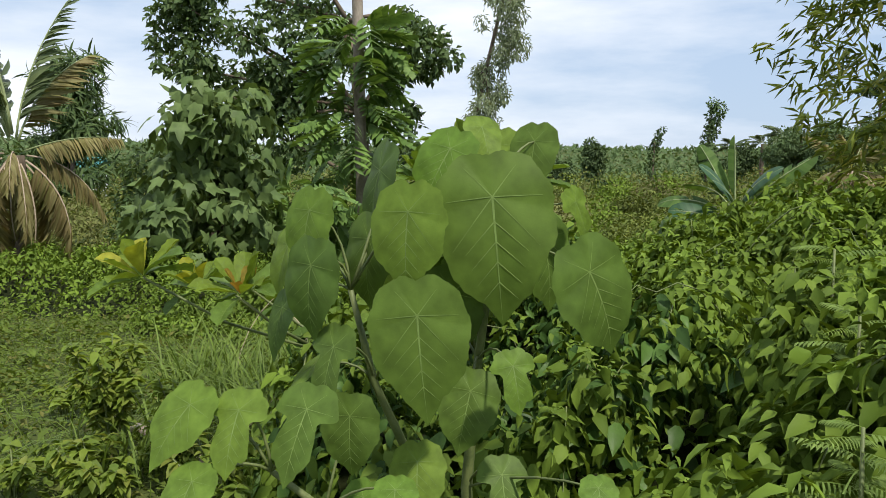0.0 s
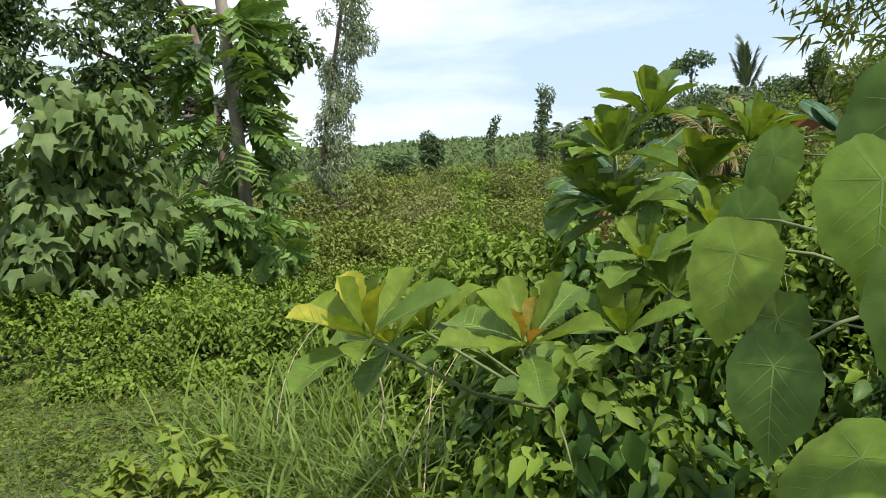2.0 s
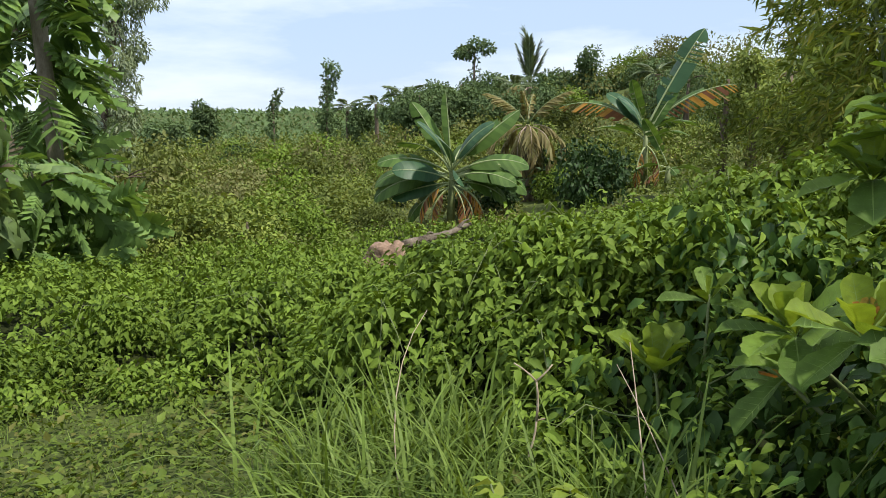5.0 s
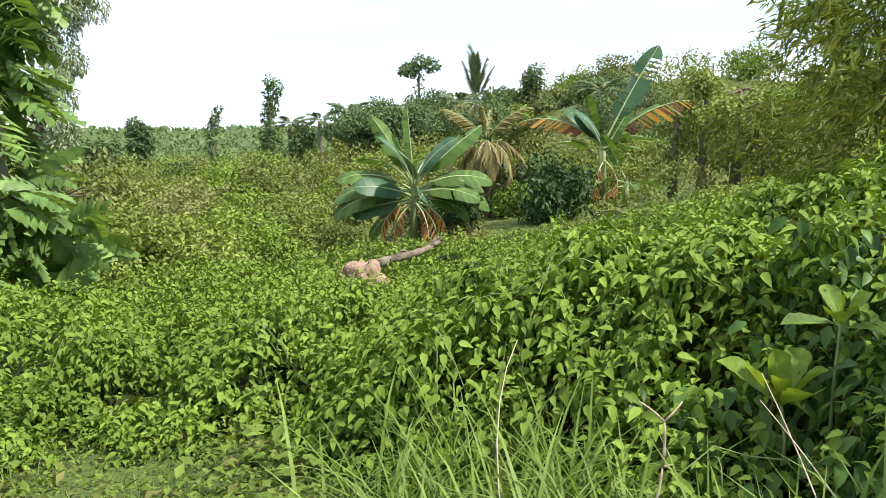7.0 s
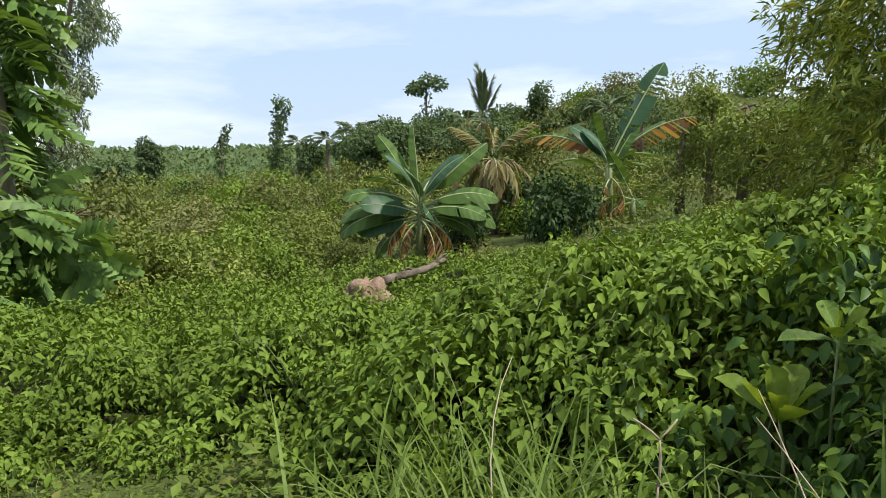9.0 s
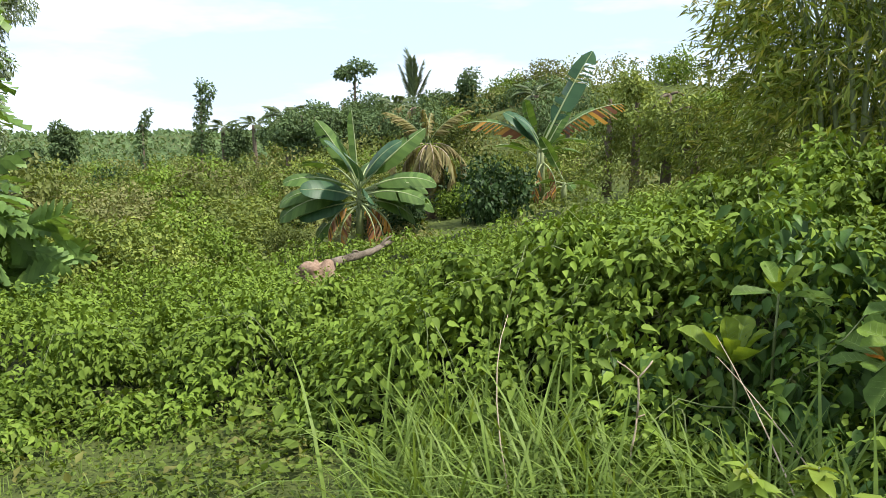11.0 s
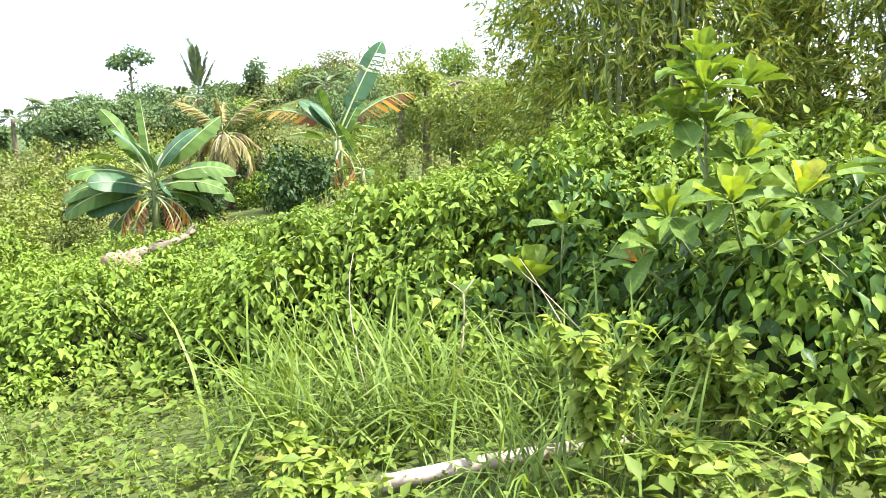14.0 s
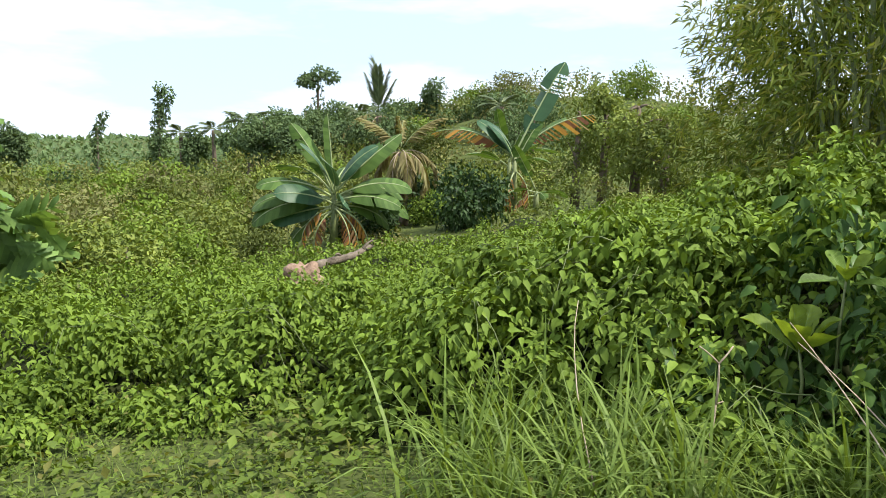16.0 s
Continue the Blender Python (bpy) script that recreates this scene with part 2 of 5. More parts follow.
M_DARK = rough_material("dark_opening", (0.02, 0.02, 0.02), (0.05, 0.05, 0.05), 2.0, 0.5, 0.003)


# ---- shape helpers ----
rng = np.random.default_rng(7)


def unit(v):
    return v / np.maximum(np.linalg.norm(v, axis=-1, keepdims=True), 1e-9)


def mesh_from(name, verts, tris, mats, smooth=True, index=None):
    """A mesh from arrays of vertices and triangles."""
    verts, tris = np.asarray(verts, dtype=np.float32), np.asarray(tris, dtype=np.int32)
    me = bpy.data.meshes.new(name)
    me.vertices.add(len(verts))
    me.vertices.foreach_set("co", verts.ravel())
    me.loops.add(tris.size)
    me.loops.foreach_set("vertex_index", tris.ravel())
    me.polygons.add(len(tris))
    me.polygons.foreach_set("loop_start", np.arange(0, tris.size, 3, dtype=np.int32))
    me.polygons.foreach_set("use_smooth", np.full(len(tris), smooth))
    for m in (mats if isinstance(mats, (list, tuple)) else [mats]):
        me.materials.append(m)
    if index is not None:
        me.polygons.foreach_set("material_index", np.asarray(index, dtype=np.int32))
    me.update(calc_edges=True)
    return me


def part(name, mesh, parent=None, label="", at=None):
    """One mesh object under a thing or under a part."""
    ob = new(name, mesh)
    if at is not None:
        ob.matrix_basis = at
    if parent is not None:
        ob.parent = parent
    return tagged(ob, label)


def thing(name, x, y, z, label, category, group="", kind=""):
    """An empty at a thing's base, for its parts."""
    ob = new(name)
    ob.empty_display_size = 0.1
    ob.location = (x, y, z)
    return tagged(ob, label, category, group, kind)


def scatter(template, places, blades, faces, sizes, widths=None):
    """Copies of a small leaf, given as arrays: where, which way the tip and the upper side point, how long. Returns vertices and triangles."""
    tv, tf = template
    Y = unit(blades)
    X = unit(np.cross(Y, faces))
    Z = np.cross(X, Y)
    s = np.asarray(sizes)[:, None, None]
    w = s if widths is None else np.asarray(widths)[:, None, None]
    v = places[:, None, :] + tv[None, :, 0:1] * X[:, None, :] * w + tv[None, :, 1:2] * Y[:, None, :] * s + tv[None, :, 2:3] * Z[:, None, :] * s
    f = tf[None, :, :] + (np.arange(len(places)) * len(tv))[:, None, None]
    return v.reshape(-1, 3), f.reshape(-1, 3)


def joined(pieces):
    """Several (vertices, triangles) as one."""
    vs, fs, base = [], [], 0
    for v, f in pieces:
        vs.append(np.asarray(v)), fs.append(np.asarray(f) + base)
        base += len(v)
    return np.concatenate(vs), np.concatenate(fs)


def rows_to_blade(stations, fold=0.15, sag=0.2):
    """A folded leaf from (along, half width) pairs: a midrib and two margins."""
    v, f = [], []
    for y, w in stations:
        z = -sag * y * y
        v += [(-w, y, z + fold * w), (0, y, z), (w, y, z + fold * w)]
    for k in range(len(stations) - 1):
        a = 3 * k
        for c in (0, 1):
            p, q, r, s2 = a + c, a + c + 1, a + c + 4, a + c + 3
            f += [(p, q, r), (p, r, s2)]
    v, f = np.array(v), np.array(f)
    keep = [len({tuple(v[i]) for i in t}) == 3 for t in f]
    return v, f[keep]


OVAL = rows_to_blade([(0.0, 0.0), (0.3, 0.22), (0.65, 0.2), (1.0, 0.0)], 0.3, 0.25)
LANCE = rows_to_blade([(0.0, 0.0), (0.25, 0.07), (0.6, 0.06), (1.0, 0.0)], 0.3, 0.35)
BLADE = rows_to_blade([(0.0, 0.012), (0.25, 0.013), (0.5, 0.011), (0.75, 0.008), (1.0, 0.0)], 0.4, 0.0)
NARROW = (np.array([(0, 0, 0), (0.085, 0.4, 0.03), (0, 1, -0.2), (-0.085, 0.4, 0.03)]), np.array([(0, 1, 2), (0, 2, 3)]))
SHORT_BLADE = rows_to_blade([(0.0, 0.014), (0.5, 0.012), (1.0, 0.0)], 0.4, 0.0)
LEAFLET = (np.array([(0, 0, 0), (0.15, 0.45, 0.05), (0, 1, -0.15), (-0.15, 0.45, 0.05)]), np.array([(0, 1, 2), (0, 2, 3)]))
DIAMOND = (np.array([(0, 0, 0), (0.28, 0.45, 0.08), (0, 1, -0.12), (-0.28, 0.45, 0.08)]), np.array([(0, 1, 2), (0, 2, 3)]))
POINTED = (np.array([(0, 0, 0), (-0.24, 0.18, 0.05), (-0.23, 0.5, 0.02), (0, 1, -0.3), (0.23, 0.5, 0.02), (0.24, 0.18, 0.05), (0, 0.4, -0.05)]),
           np.array([(0, 6, 1), (1, 6, 2), (2, 6, 3), (3, 6, 4), (4, 6, 5), (5, 6, 0)]))
OVATE = rows_to_blade([(0.0, 0.07), (0.36, 0.28), (0.74, 0.17), (1.0, 0.0)], 0.4, 0.35)


def lobed_template():
    v, f = [(0, 0.15, 0)], []
    outline = [(0, -0.02), (0.28, -0.1), (0.36, 0.12), (0.52, 0.42), (0.22, 0.46), (0.16, 0.75), (0, 1.05)]
    ring = outline + [(-x, y) for x, y in outline[-2:0:-1]]
    v += [(x, y, -0.35 * y * y - 0.15 * abs(x)) for x, y in ring]
    n = len(ring)
    f = [(0, 1 + k, 1 + (k + 1) % n) for k in range(n)]
    return np.array(v), np.array(f)


LOBED = lobed_template()


def pinnate_template(pairs=8, width=0.34, leaflet=0.09, sag=0.5):
    """A leaf cut into long leaflets on both sides of a rib."""
    v, f = [], []
    for k in range(6):
        y = k / 5
        v += [(-0.012, y, -sag * y * y), (0.012, y, -sag * y * y)]
        if k:
            a = 2 * k
            f += [(a - 2, a - 1, a + 1), (a - 2, a + 1, a)]
    for k in range(pairs):
        y = 0.12 + 0.86 * k / pairs
        reach = width * math.sin(math.pi * (0.22 + 0.7 * k / pairs))
        for side in (-1, 1):
            z, b = -sag * y * y, len(v)
            v += [(0, y - leaflet * 0.3, z), (0, y + leaflet * 0.3, z), (side * reach * 0.6, y + leaflet * 1.1, z - 0.02 - reach * 0.1),
                  (side * reach, y + leaflet * 0.9, z - 0.05 - reach * 0.4), (side * reach * 0.6, y + leaflet * 0.2, z - 0.02 - reach * 0.12)]
            f += [(b, b + 4, b + 1), (b + 1, b + 4, b + 2), (b + 2, b + 4, b + 3)]
    return np.array(v, dtype=float), np.array(f)


CUT_LEAF = pinnate_template(6, 0.42, 0.25, 0.55)
FINE_PINNATE = pinnate_template(12, 0.24, 0.05, 0.3)


def arching_blades(roots, turns, lengths, lean, bend, template=BLADE, width=1.0):
    """Grass blades bent over along their length."""
    tv, tf = template
    n = len(roots)
    side = np.stack([np.cos(turns), np.sin(turns), np.zeros(n)], 1)
    across = np.stack([-np.sin(turns), np.cos(turns), np.zeros(n)], 1)
    a = lean[:, None] + bend[:, None] * tv[None, :, 1]
    out = tv[None, :, 1] * np.sin(a * 0.75) * lengths[:, None]
    up = tv[None, :, 1] * np.cos(a * 0.75) * lengths[:, None]
    v = roots[:, None, :] + side[:, None, :] * out[:, :, None] + across[:, None, :] * (tv[None, :, 0:1] * lengths[:, None, None] * width)
    v[:, :, 2] += up
    f = tf[None] + (np.arange(n) * len(tv))[:, None, None]
    return v.reshape(-1, 3), f.reshape(-1, 3)


def tube(points, radii, sides=7):
    """A tapering limb through points."""
    p = np.asarray(points, dtype=float)
    r = np.interp(np.linspace(0, 1, len(p)), np.linspace(0, 1, len(radii)), radii)
    d = unit(np.gradient(p, axis=0))
    ref = np.where(np.abs(d[:, 2:3]) > 0.9, np.array([[1.0, 0, 0]]), np.array([[0, 0, 1.0]]))
    u = unit(np.cross(d, ref))
    w = np.cross(d, u)
    a = np.linspace(0, 2 * np.pi, sides, endpoint=False)
    ring = p[:, None, :] + r[:, None, None] * (np.cos(a)[None, :, None] * u[:, None, :] + np.sin(a)[None, :, None] * w[:, None, :])
    v = np.concatenate([ring.reshape(-1, 3), p[:1], p[-1:]])
    f, n = [], len(p)
    for k in range(n - 1):
        for j in range(sides):
            b, c = k * sides + j, k * sides + (j + 1) % sides
            f += [(b, c, c + sides), (b, c + sides, b + sides)]
    for j in range(sides):
        f += [(n * sides, (j + 1) % sides, j), (n * sides + 1, (n - 1) * sides + j, (n - 1) * sides + (j + 1) % sides)]
    return v, np.array(f)


def bowed(a, b, bow, steps=6):
    """Points from a to b that sag or rise by bow in the middle."""
    t = np.linspace(0, 1, steps)[:, None]
    p = np.asarray(a) * (1 - t) + np.asarray(b) * t
    return p + np.asarray(bow) * (4 * t * (1 - t))


def bumps(x, y, wave, seed=0):
    """Smooth uneven ground, about -1 to 1."""
    total = 0
    for k in range(5):
        a = 1.7 * k + seed
        f = 2 * np.pi / (wave * (1.0, 0.63, 1.45, 0.41, 0.8)[k])
        total = total + np.sin(f * (x * np.cos(a) + y * np.sin(a)) + 2.3 * k + seed * 1.7)
    return total / 2.6


def step(v):
    v = np.clip(v, 0, 1)
    return v * v * (3 - 2 * v)


# ---- ground and plant cover ----
def ground_z(x, y):
    """Height of the bare ground: level where one walks, falling away ahead, flat fields, a rise to the east and a far ridge."""
    r = np.hypot(x + 2.0, y - 1.5)
    z = -0.09 * np.clip(r - 2.5, 0, 19.5) - 0.03 * np.clip(r - 22, 0, 50)
    z = z + 9.5 * np.exp(-((x - 54) ** 2 + (y - 44) ** 2) / 620.0) + 0.9 * np.exp(-((x - 16) ** 2 + (y - 17) ** 2) / 60.0)
    z = z + 1.3 * np.exp(-((x - 11.5) ** 2 + (y - 8.5) ** 2) / 18.0)
    z = z + 15.0 * step((r - 330) / 420) + step((r - 12) / 30) * 0.25 * bumps(x, y, 9.0) + 0.02 * bumps(x, y, 1.3, 2)
    return z + step((r - 400) / 300) * 1.6 * bumps(x, y, 160, 1)


EDGE_Y = (-6.0, 0.0, 1.2, 2.2, 3.2, 4.2, 5.2, 6.0, 6.8, 7.3, 8.1, 9.5, 11.0, 12.5)
EDGE_X = (2.6, 1.15, 0.45, -0.45, -0.95, -0.85, -1.05, -1.3, -1.5, -2.1, -3.0, -4.6, -7.0, -14.0)


def cover_h(x, y):
    """Height of the vines and undergrowth over the ground."""
    r = np.hypot(x + 2.0, y - 1.5)
    d = x - np.interp(y, EDGE_Y, EDGE_X)
    d = np.where(y > 6.8, d * 0.65, d) + 0.3 + 0.22 * bumps(x, y, 1.7, 11)
    tall = 0.98 - 0.62 * step((r - 4.3) / 4.2) + 0.3 * step((x - 0.8) / 2.0) * step((8.0 - y) / 2.5)
    tall = tall + 0.22 * np.exp(-((x - 0.0) ** 2 + (y - 5.2) ** 2) / 0.9) - 0.25 * np.exp(-((x + 0.3) ** 2 + (y - 3.0) ** 2) / 0.8)
    tall = tall + 0.3 * np.exp(-((x + 0.62) ** 2 + (y - 3.08) ** 2) / 0.12)
    tall = tall + 0.3 * step((y - 8.5) / 2.0) * step((-1.5 - x) / 2.0)
    tall = tall - 0.3 * np.exp(-((x - 3.2) ** 2 + (y - 13.0) ** 2) / 7.0)
    tall = tall - 0.28 * np.exp(-((x - 0.3) ** 2 + (y - 8.6) ** 2) / 1.6)
    tall = tall + 0.6 * np.exp(-((x - 3.8) ** 2 + (y - 5.8) ** 2) / 3.2) + 0.15 * np.exp(-((x - 6.0) ** 2 + (y - 8.5) ** 2) / 7.0)
    tall = tall + 0.16 * bumps(x, y, 2.6, 3) + 0.34 * (0.42 - np.abs(bumps(x, y, 1.5, 5))) + 0.08 * bumps(x, y, 0.65, 9) + 0.025 * bumps(x, y, 0.31, 4)
    tall = tall - 0.3 * np.exp(-((x + 0.62) ** 2 + (y - 4.6) ** 2) / 0.09)
    tall = tall - 0.5 * step((bumps(x, y, 2.0, 13) - 0.3) / 0.35) * step((9 - r) / 3)
    return np.maximum(tall, 0.12) * (0.55 * step(d / 0.8) + 0.45 * step((d - 0.2) / 1.9))


def slope(fn, x, y, e=0.05):
    return (fn(x + e, y) - fn(x - e, y)) / (2 * e), (fn(x, y + e) - fn(x, y - e)) / (2 * e)


def top_z(x, y):
    return ground_z(x, y) + cover_h(x, y)


rings = np.concatenate([np.linspace(0.25, 20, 70), 20 * 1.075 ** np.arange(1, 72)])
spokes = 180
ang = np.linspace(0, 2 * np.pi, spokes, endpoint=False)
gx, gy = -2.0 + rings[:, None] * np.sin(ang)[None], 1.5 + rings[:, None] * np.cos(ang)[None]
gv = np.stack([gx, gy, ground_z(gx, gy)], -1).reshape(-1, 3)
gv = np.concatenate([gv, [(-2.0, 1.5, float(ground_z(np.array(-2.0), np.array(1.5))))]])
kk, jj = np.meshgrid(np.arange(len(rings) - 1), np.arange(spokes), indexing="ij")
ga, gb = (kk * spokes + jj).ravel(), (kk * spokes + (jj + 1) % spokes).ravel()
gf = np.concatenate([np.stack([ga, ga + spokes, gb + spokes], 1), np.stack([ga, gb + spokes, gb], 1)])
cap = np.array([(len(gv) - 1, j, (j + 1) % spokes) for j in range(spokes)])
ground = part("ground", mesh_from("ground", gv, np.concatenate([gf, cap]), M_SOIL))
tagged(ground, "dark leafy soil falling away to low fields", "ground", kind="structure")

# near-black sheet inside the vines: shade between the leaves, put into its colour
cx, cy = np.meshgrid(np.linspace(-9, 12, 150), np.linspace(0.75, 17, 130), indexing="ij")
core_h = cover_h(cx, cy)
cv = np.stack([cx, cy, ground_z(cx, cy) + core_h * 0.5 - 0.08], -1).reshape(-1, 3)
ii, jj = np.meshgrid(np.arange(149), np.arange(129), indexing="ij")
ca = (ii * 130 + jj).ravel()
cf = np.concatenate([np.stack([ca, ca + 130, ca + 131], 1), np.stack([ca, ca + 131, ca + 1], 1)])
core = part("vine_gap_shade", mesh_from("vine_gap_shade", cv, cf, M_GAP_SHADE))
tagged(core, "near-black sheet putting shade into the gaps between vine leaves", "undergrowth", kind="stuff")


def sow(n, box, keep):
    """Random spots in a box (x0, x1, y0, y1), kept by chance."""
    x, y = rng.uniform(box[0], box[1], n), rng.uniform(box[2], box[3], n)
    k = rng.random(n) < keep(x, y)
    return x[k], y[k]


def leafy(x, y, sizes, depth, droop, template, spread=0.6):
    """Leaves laid over the plant cover, facing outwards, tips hanging."""
    hx, hy = slope(top_z, x, y)
    n = len(x)
    normal = unit(np.stack([-hx, -hy, np.ones(n)], 1))
    down = unit(np.stack([hx, hy, hx * hx + hy * hy], 1)) * -1.0
    blade = down * np.array([0.7, 0.7, 0.3]) + rng.normal(0, spread, (n, 3)) * np.array([1, 1, 0.55]) + np.array([0, 0, -droop])
    face = normal * 0.5 + rng.normal(0, 0.42, (n, 3)) + np.array([0, 0, 0.85])
    p = np.stack([x, y, top_z(x, y)], 1) + normal * (rng.normal(0, 0.05, n) - depth)[:, None]
    return scatter(template, p, blade, face, sizes)


def steep(fn, x, y):
    hx, hy = slope(fn, x, y)
    return np.sqrt(1 + hx * hx + hy * hy)


def vine_keep(x, y, near, far):
    r = np.hypot(x + 2.5, y - 2)
    want = (r >= near) & (r < far) & (cover_h(x, y) > 0.06)
    clumps = 0.3 + 0.7 * step((bumps(x, y, 0.42, 21) + 0.55) / 0.5)
    return want * clumps * np.clip(steep(top_z, x, y) / 2.2, 0, 1)


x1, y1 = sow(440000, (-3.5, 5.0, 0.6, 9.5), lambda x, y: vine_keep(x, y, 0.0, 7.0))
d1 = 0.24 * rng.random(len(x1)) ** 2 - 0.02
# Larger glossy leaves on the mound's dim side, its shade put into their colour.
deep_shaded = rng.random(len(x1)) < 0.85 * step((x1 + 1.0) / 0.5) * step((1.3 - x1) / 0.6) * step((5.4 - y1) / 0.9) * step((y1 - 2.4) / 0.5)
s1 = rng.uniform(0.045, 0.095, len(x1)) * (1 + 0.35 * step((3.4 - y1) / 1.2)) * (1 - 0.12 * step((y1 - 5.5) / 2))
close = ~deep_shaded & (np.hypot(x1 - 0.4, y1 - 2.2) < 2.0)
rest = ~deep_shaded & ~close
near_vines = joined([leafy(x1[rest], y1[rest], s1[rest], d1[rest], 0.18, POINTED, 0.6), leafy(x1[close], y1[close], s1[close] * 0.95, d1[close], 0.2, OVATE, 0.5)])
deep_shaded &= rng.random(len(x1)) < 0.4
dark_vines = part("dark_vine_cover", mesh_from("dark_vine_cover", *leafy(x1[deep_shaded], y1[deep_shaded], s1[deep_shaded] * 1.25, d1[deep_shaded], 0.3, OVATE, 0.5), M_VINE_DEEP_SHADED))
tagged(dark_vines, "deep green glossy vine leaves hanging over a mound, darkened further for its shade", "vines", kind="stuff")
# shoots that stand out of the mass
xs, ys = sow(12000, (-5.0, 7.0, 0.4, 12.0), lambda x, y: vine_keep(x, y, 0.0, 11.0))
ns, per = len(xs), 8
ts = np.tile(np.linspace(0.1, 1, per), ns)
lean = np.repeat(rng.normal(0, 0.5, (ns, 2)), per, 0)
long = np.repeat(rng.uniform(0.06, 0.24, ns) * np.where(rng.random(ns) < 0.12, 2.0, 1.0), per)
ps = np.stack([np.repeat(xs, per) + lean[:, 0] * long * ts, np.repeat(ys, per) + lean[:, 1] * long * ts, np.repeat(top_z(xs, ys), per) + long * ts * (1 - 0.35 * ts)], 1)
turn_s = np.arange(ns * per) * 2.4 + np.repeat(rng.uniform(0, 6.28, ns), per)
bs = np.stack([np.cos(turn_s), np.sin(turn_s), rng.normal(-0.15, 0.4, ns * per)], 1)
shoots = scatter(POINTED, ps, bs, np.array([0, 0, 1.0]) + rng.normal(0, 0.35, (ns * per, 3)), rng.uniform(0.045, 0.085, ns * per) * (1.1 - 0.5 * ts))
vines = part("vine_cover", mesh_from("vine_cover", *joined([near_vines, shoots]), M_VINE))
tagged(vines, "bright green pointed vine leaves smothering low mounds", "vines", kind="stuff")
x2, y2 = sow(260000, (-10.0, 12.0, 0.0, 17.0), lambda x, y: vine_keep(x, y, 6.8, 17.0))
d2 = 0.28 * rng.random(len(x2)) ** 2
far_vines = leafy(x2, y2, rng.uniform(0.06, 0.12, len(x2)), d2, 0.2, DIAMOND, 0.5)
vines2 = part("creeper_cover", mesh_from("creeper_cover", *far_vines, M_VINE))
tagged(vines2, "mid-green creeper leaves over the slope beyond", "vines", kind="stuff")

# low leaves and short grass where one walks
def lawn_keep(x, y):
    r = np.hypot(x + 2.5, y - 3)
    along = np.clip(((x + 2.08) * 0.88 - (y - 4.42) * 0.74) / 1.32, 0, 1)
    by_pipe = np.hypot(x + 2.08 - 0.88 * along, y - 4.42 + 0.74 * along)
    return (1 - step(cover_h(x, y) / 0.25)) * np.clip(1.35 - r / 9.0, 0.12, 1) * (0.1 + 0.9 * step((by_pipe - 0.05) / 0.12))


x3, y3 = sow(300000, (-11.0, 4.0, -5.0, 11.5), lawn_keep)
lawn_patch = 0.5 + 0.5 * bumps(x3, y3, 1.7, 8)
lawn_leaves = leafy(x3, y3, rng.uniform(0.025, 0.04, len(x3)) * (1 + 0.5 * lawn_patch) * np.where(rng.random(len(x3)) < 0.12 * (0.4 + lawn_patch), 2.1, 1.0), -np.abs(rng.normal(0, 0.05, len(x3))) * (0.35 + lawn_patch), 0.1, DIAMOND, 0.9)
lawn = part("lawn_weeds", mesh_from("lawn_weeds", *lawn_leaves, M_LAWN))
tagged(lawn, "low yellowish-green weeds and clover carpeting open ground", "weeds", kind="stuff")
x4, y4 = sow(30000, (-9.0, 2.0, -3.0, 10.0), lawn_keep)
n4 = len(x4)
lawn_blades = arching_blades(np.stack([x4, y4, ground_z(x4, y4)], 1), rng.uniform(0, 6.28, n4), rng.uniform(0.05, 0.16, n4), rng.uniform(0.1, 0.6, n4), rng.uniform(0.2, 1.2, n4), SHORT_BLADE, 1.5)
short_grass = part("short_grass", mesh_from("short_grass", *lawn_blades, M_GRASS))
tagged(short_grass, "short fresh green grass among the weeds", "grass", kind="stuff")

# shrubby fields out to the distance
n5 = 230000
r5 = 14 * (150 / 14) ** rng.random(n5) ** 1.15
a5 = np.radians(rng.uniform(-48, 84, n5))
x5, y5 = -2 + r5 * np.sin(a5), 1.5 + r5 * np.cos(a5)


def field_top(x, y):
    r = np.hypot(x + 2.0, y - 1.5)
    lumps = 0.75 - np.abs(bumps(x, y, 11.0, 4)) + 0.9 * (0.45 - np.abs(bumps(x, y, 4.5, 6)))
    bare = 1 - 0.85 * np.exp(-((x - 6.2) ** 2 + (y - 16.8) ** 2) / 14.0) - 0.8 * np.exp(-((x - 13.2) ** 2 + (y - 16.8) ** 2) / 12.0)
    return ground_z(x, y) + bare * (0.2 + 0.25 * step((r - 14) / 15) + (0.35 + np.clip(r / 40, 0, 2.6)) * np.clip((r - 11) / 14, 0, 1) * lumps)


hx5, hy5 = slope(field_top, x5, y5, 0.3)
nor5 = unit(np.stack([-hx5, -hy5, np.ones(n5)], 1))
p5 = np.stack([x5, y5, field_top(x5, y5) - np.abs(rng.normal(0, 0.16, n5)) + rng.normal(0, 0.0012, n5) * r5], 1)
f5 = scatter(DIAMOND, p5, rng.normal(0, 0.7, (n5, 3)) + np.array([0, 0, -0.3]), nor5 + rng.normal(0, 0.28, (n5, 3)), rng.uniform(0.6, 1.3, n5) * (0.062 + 0.0038 * r5))
field = part("field_scrub", mesh_from("field_scrub", *f5, M_FIELD))
tagged(field, "olive-green scrub covering low fields to the distance", "scrub", kind="stuff")

n6 = 60000
r6 = 140 * (900 / 140) ** rng.random(n6)
a6 = np.radians(rng.uniform(-48, 84, n6))
x6, y6 = -2 + r6 * np.sin(a6), 1.5 + r6 * np.cos(a6)
p6 = np.stack([x6, y6, ground_z(x6, y6) + rng.uniform(0.0, 1.0, n6) * (0.6 + 0.002 * r6)], 1)
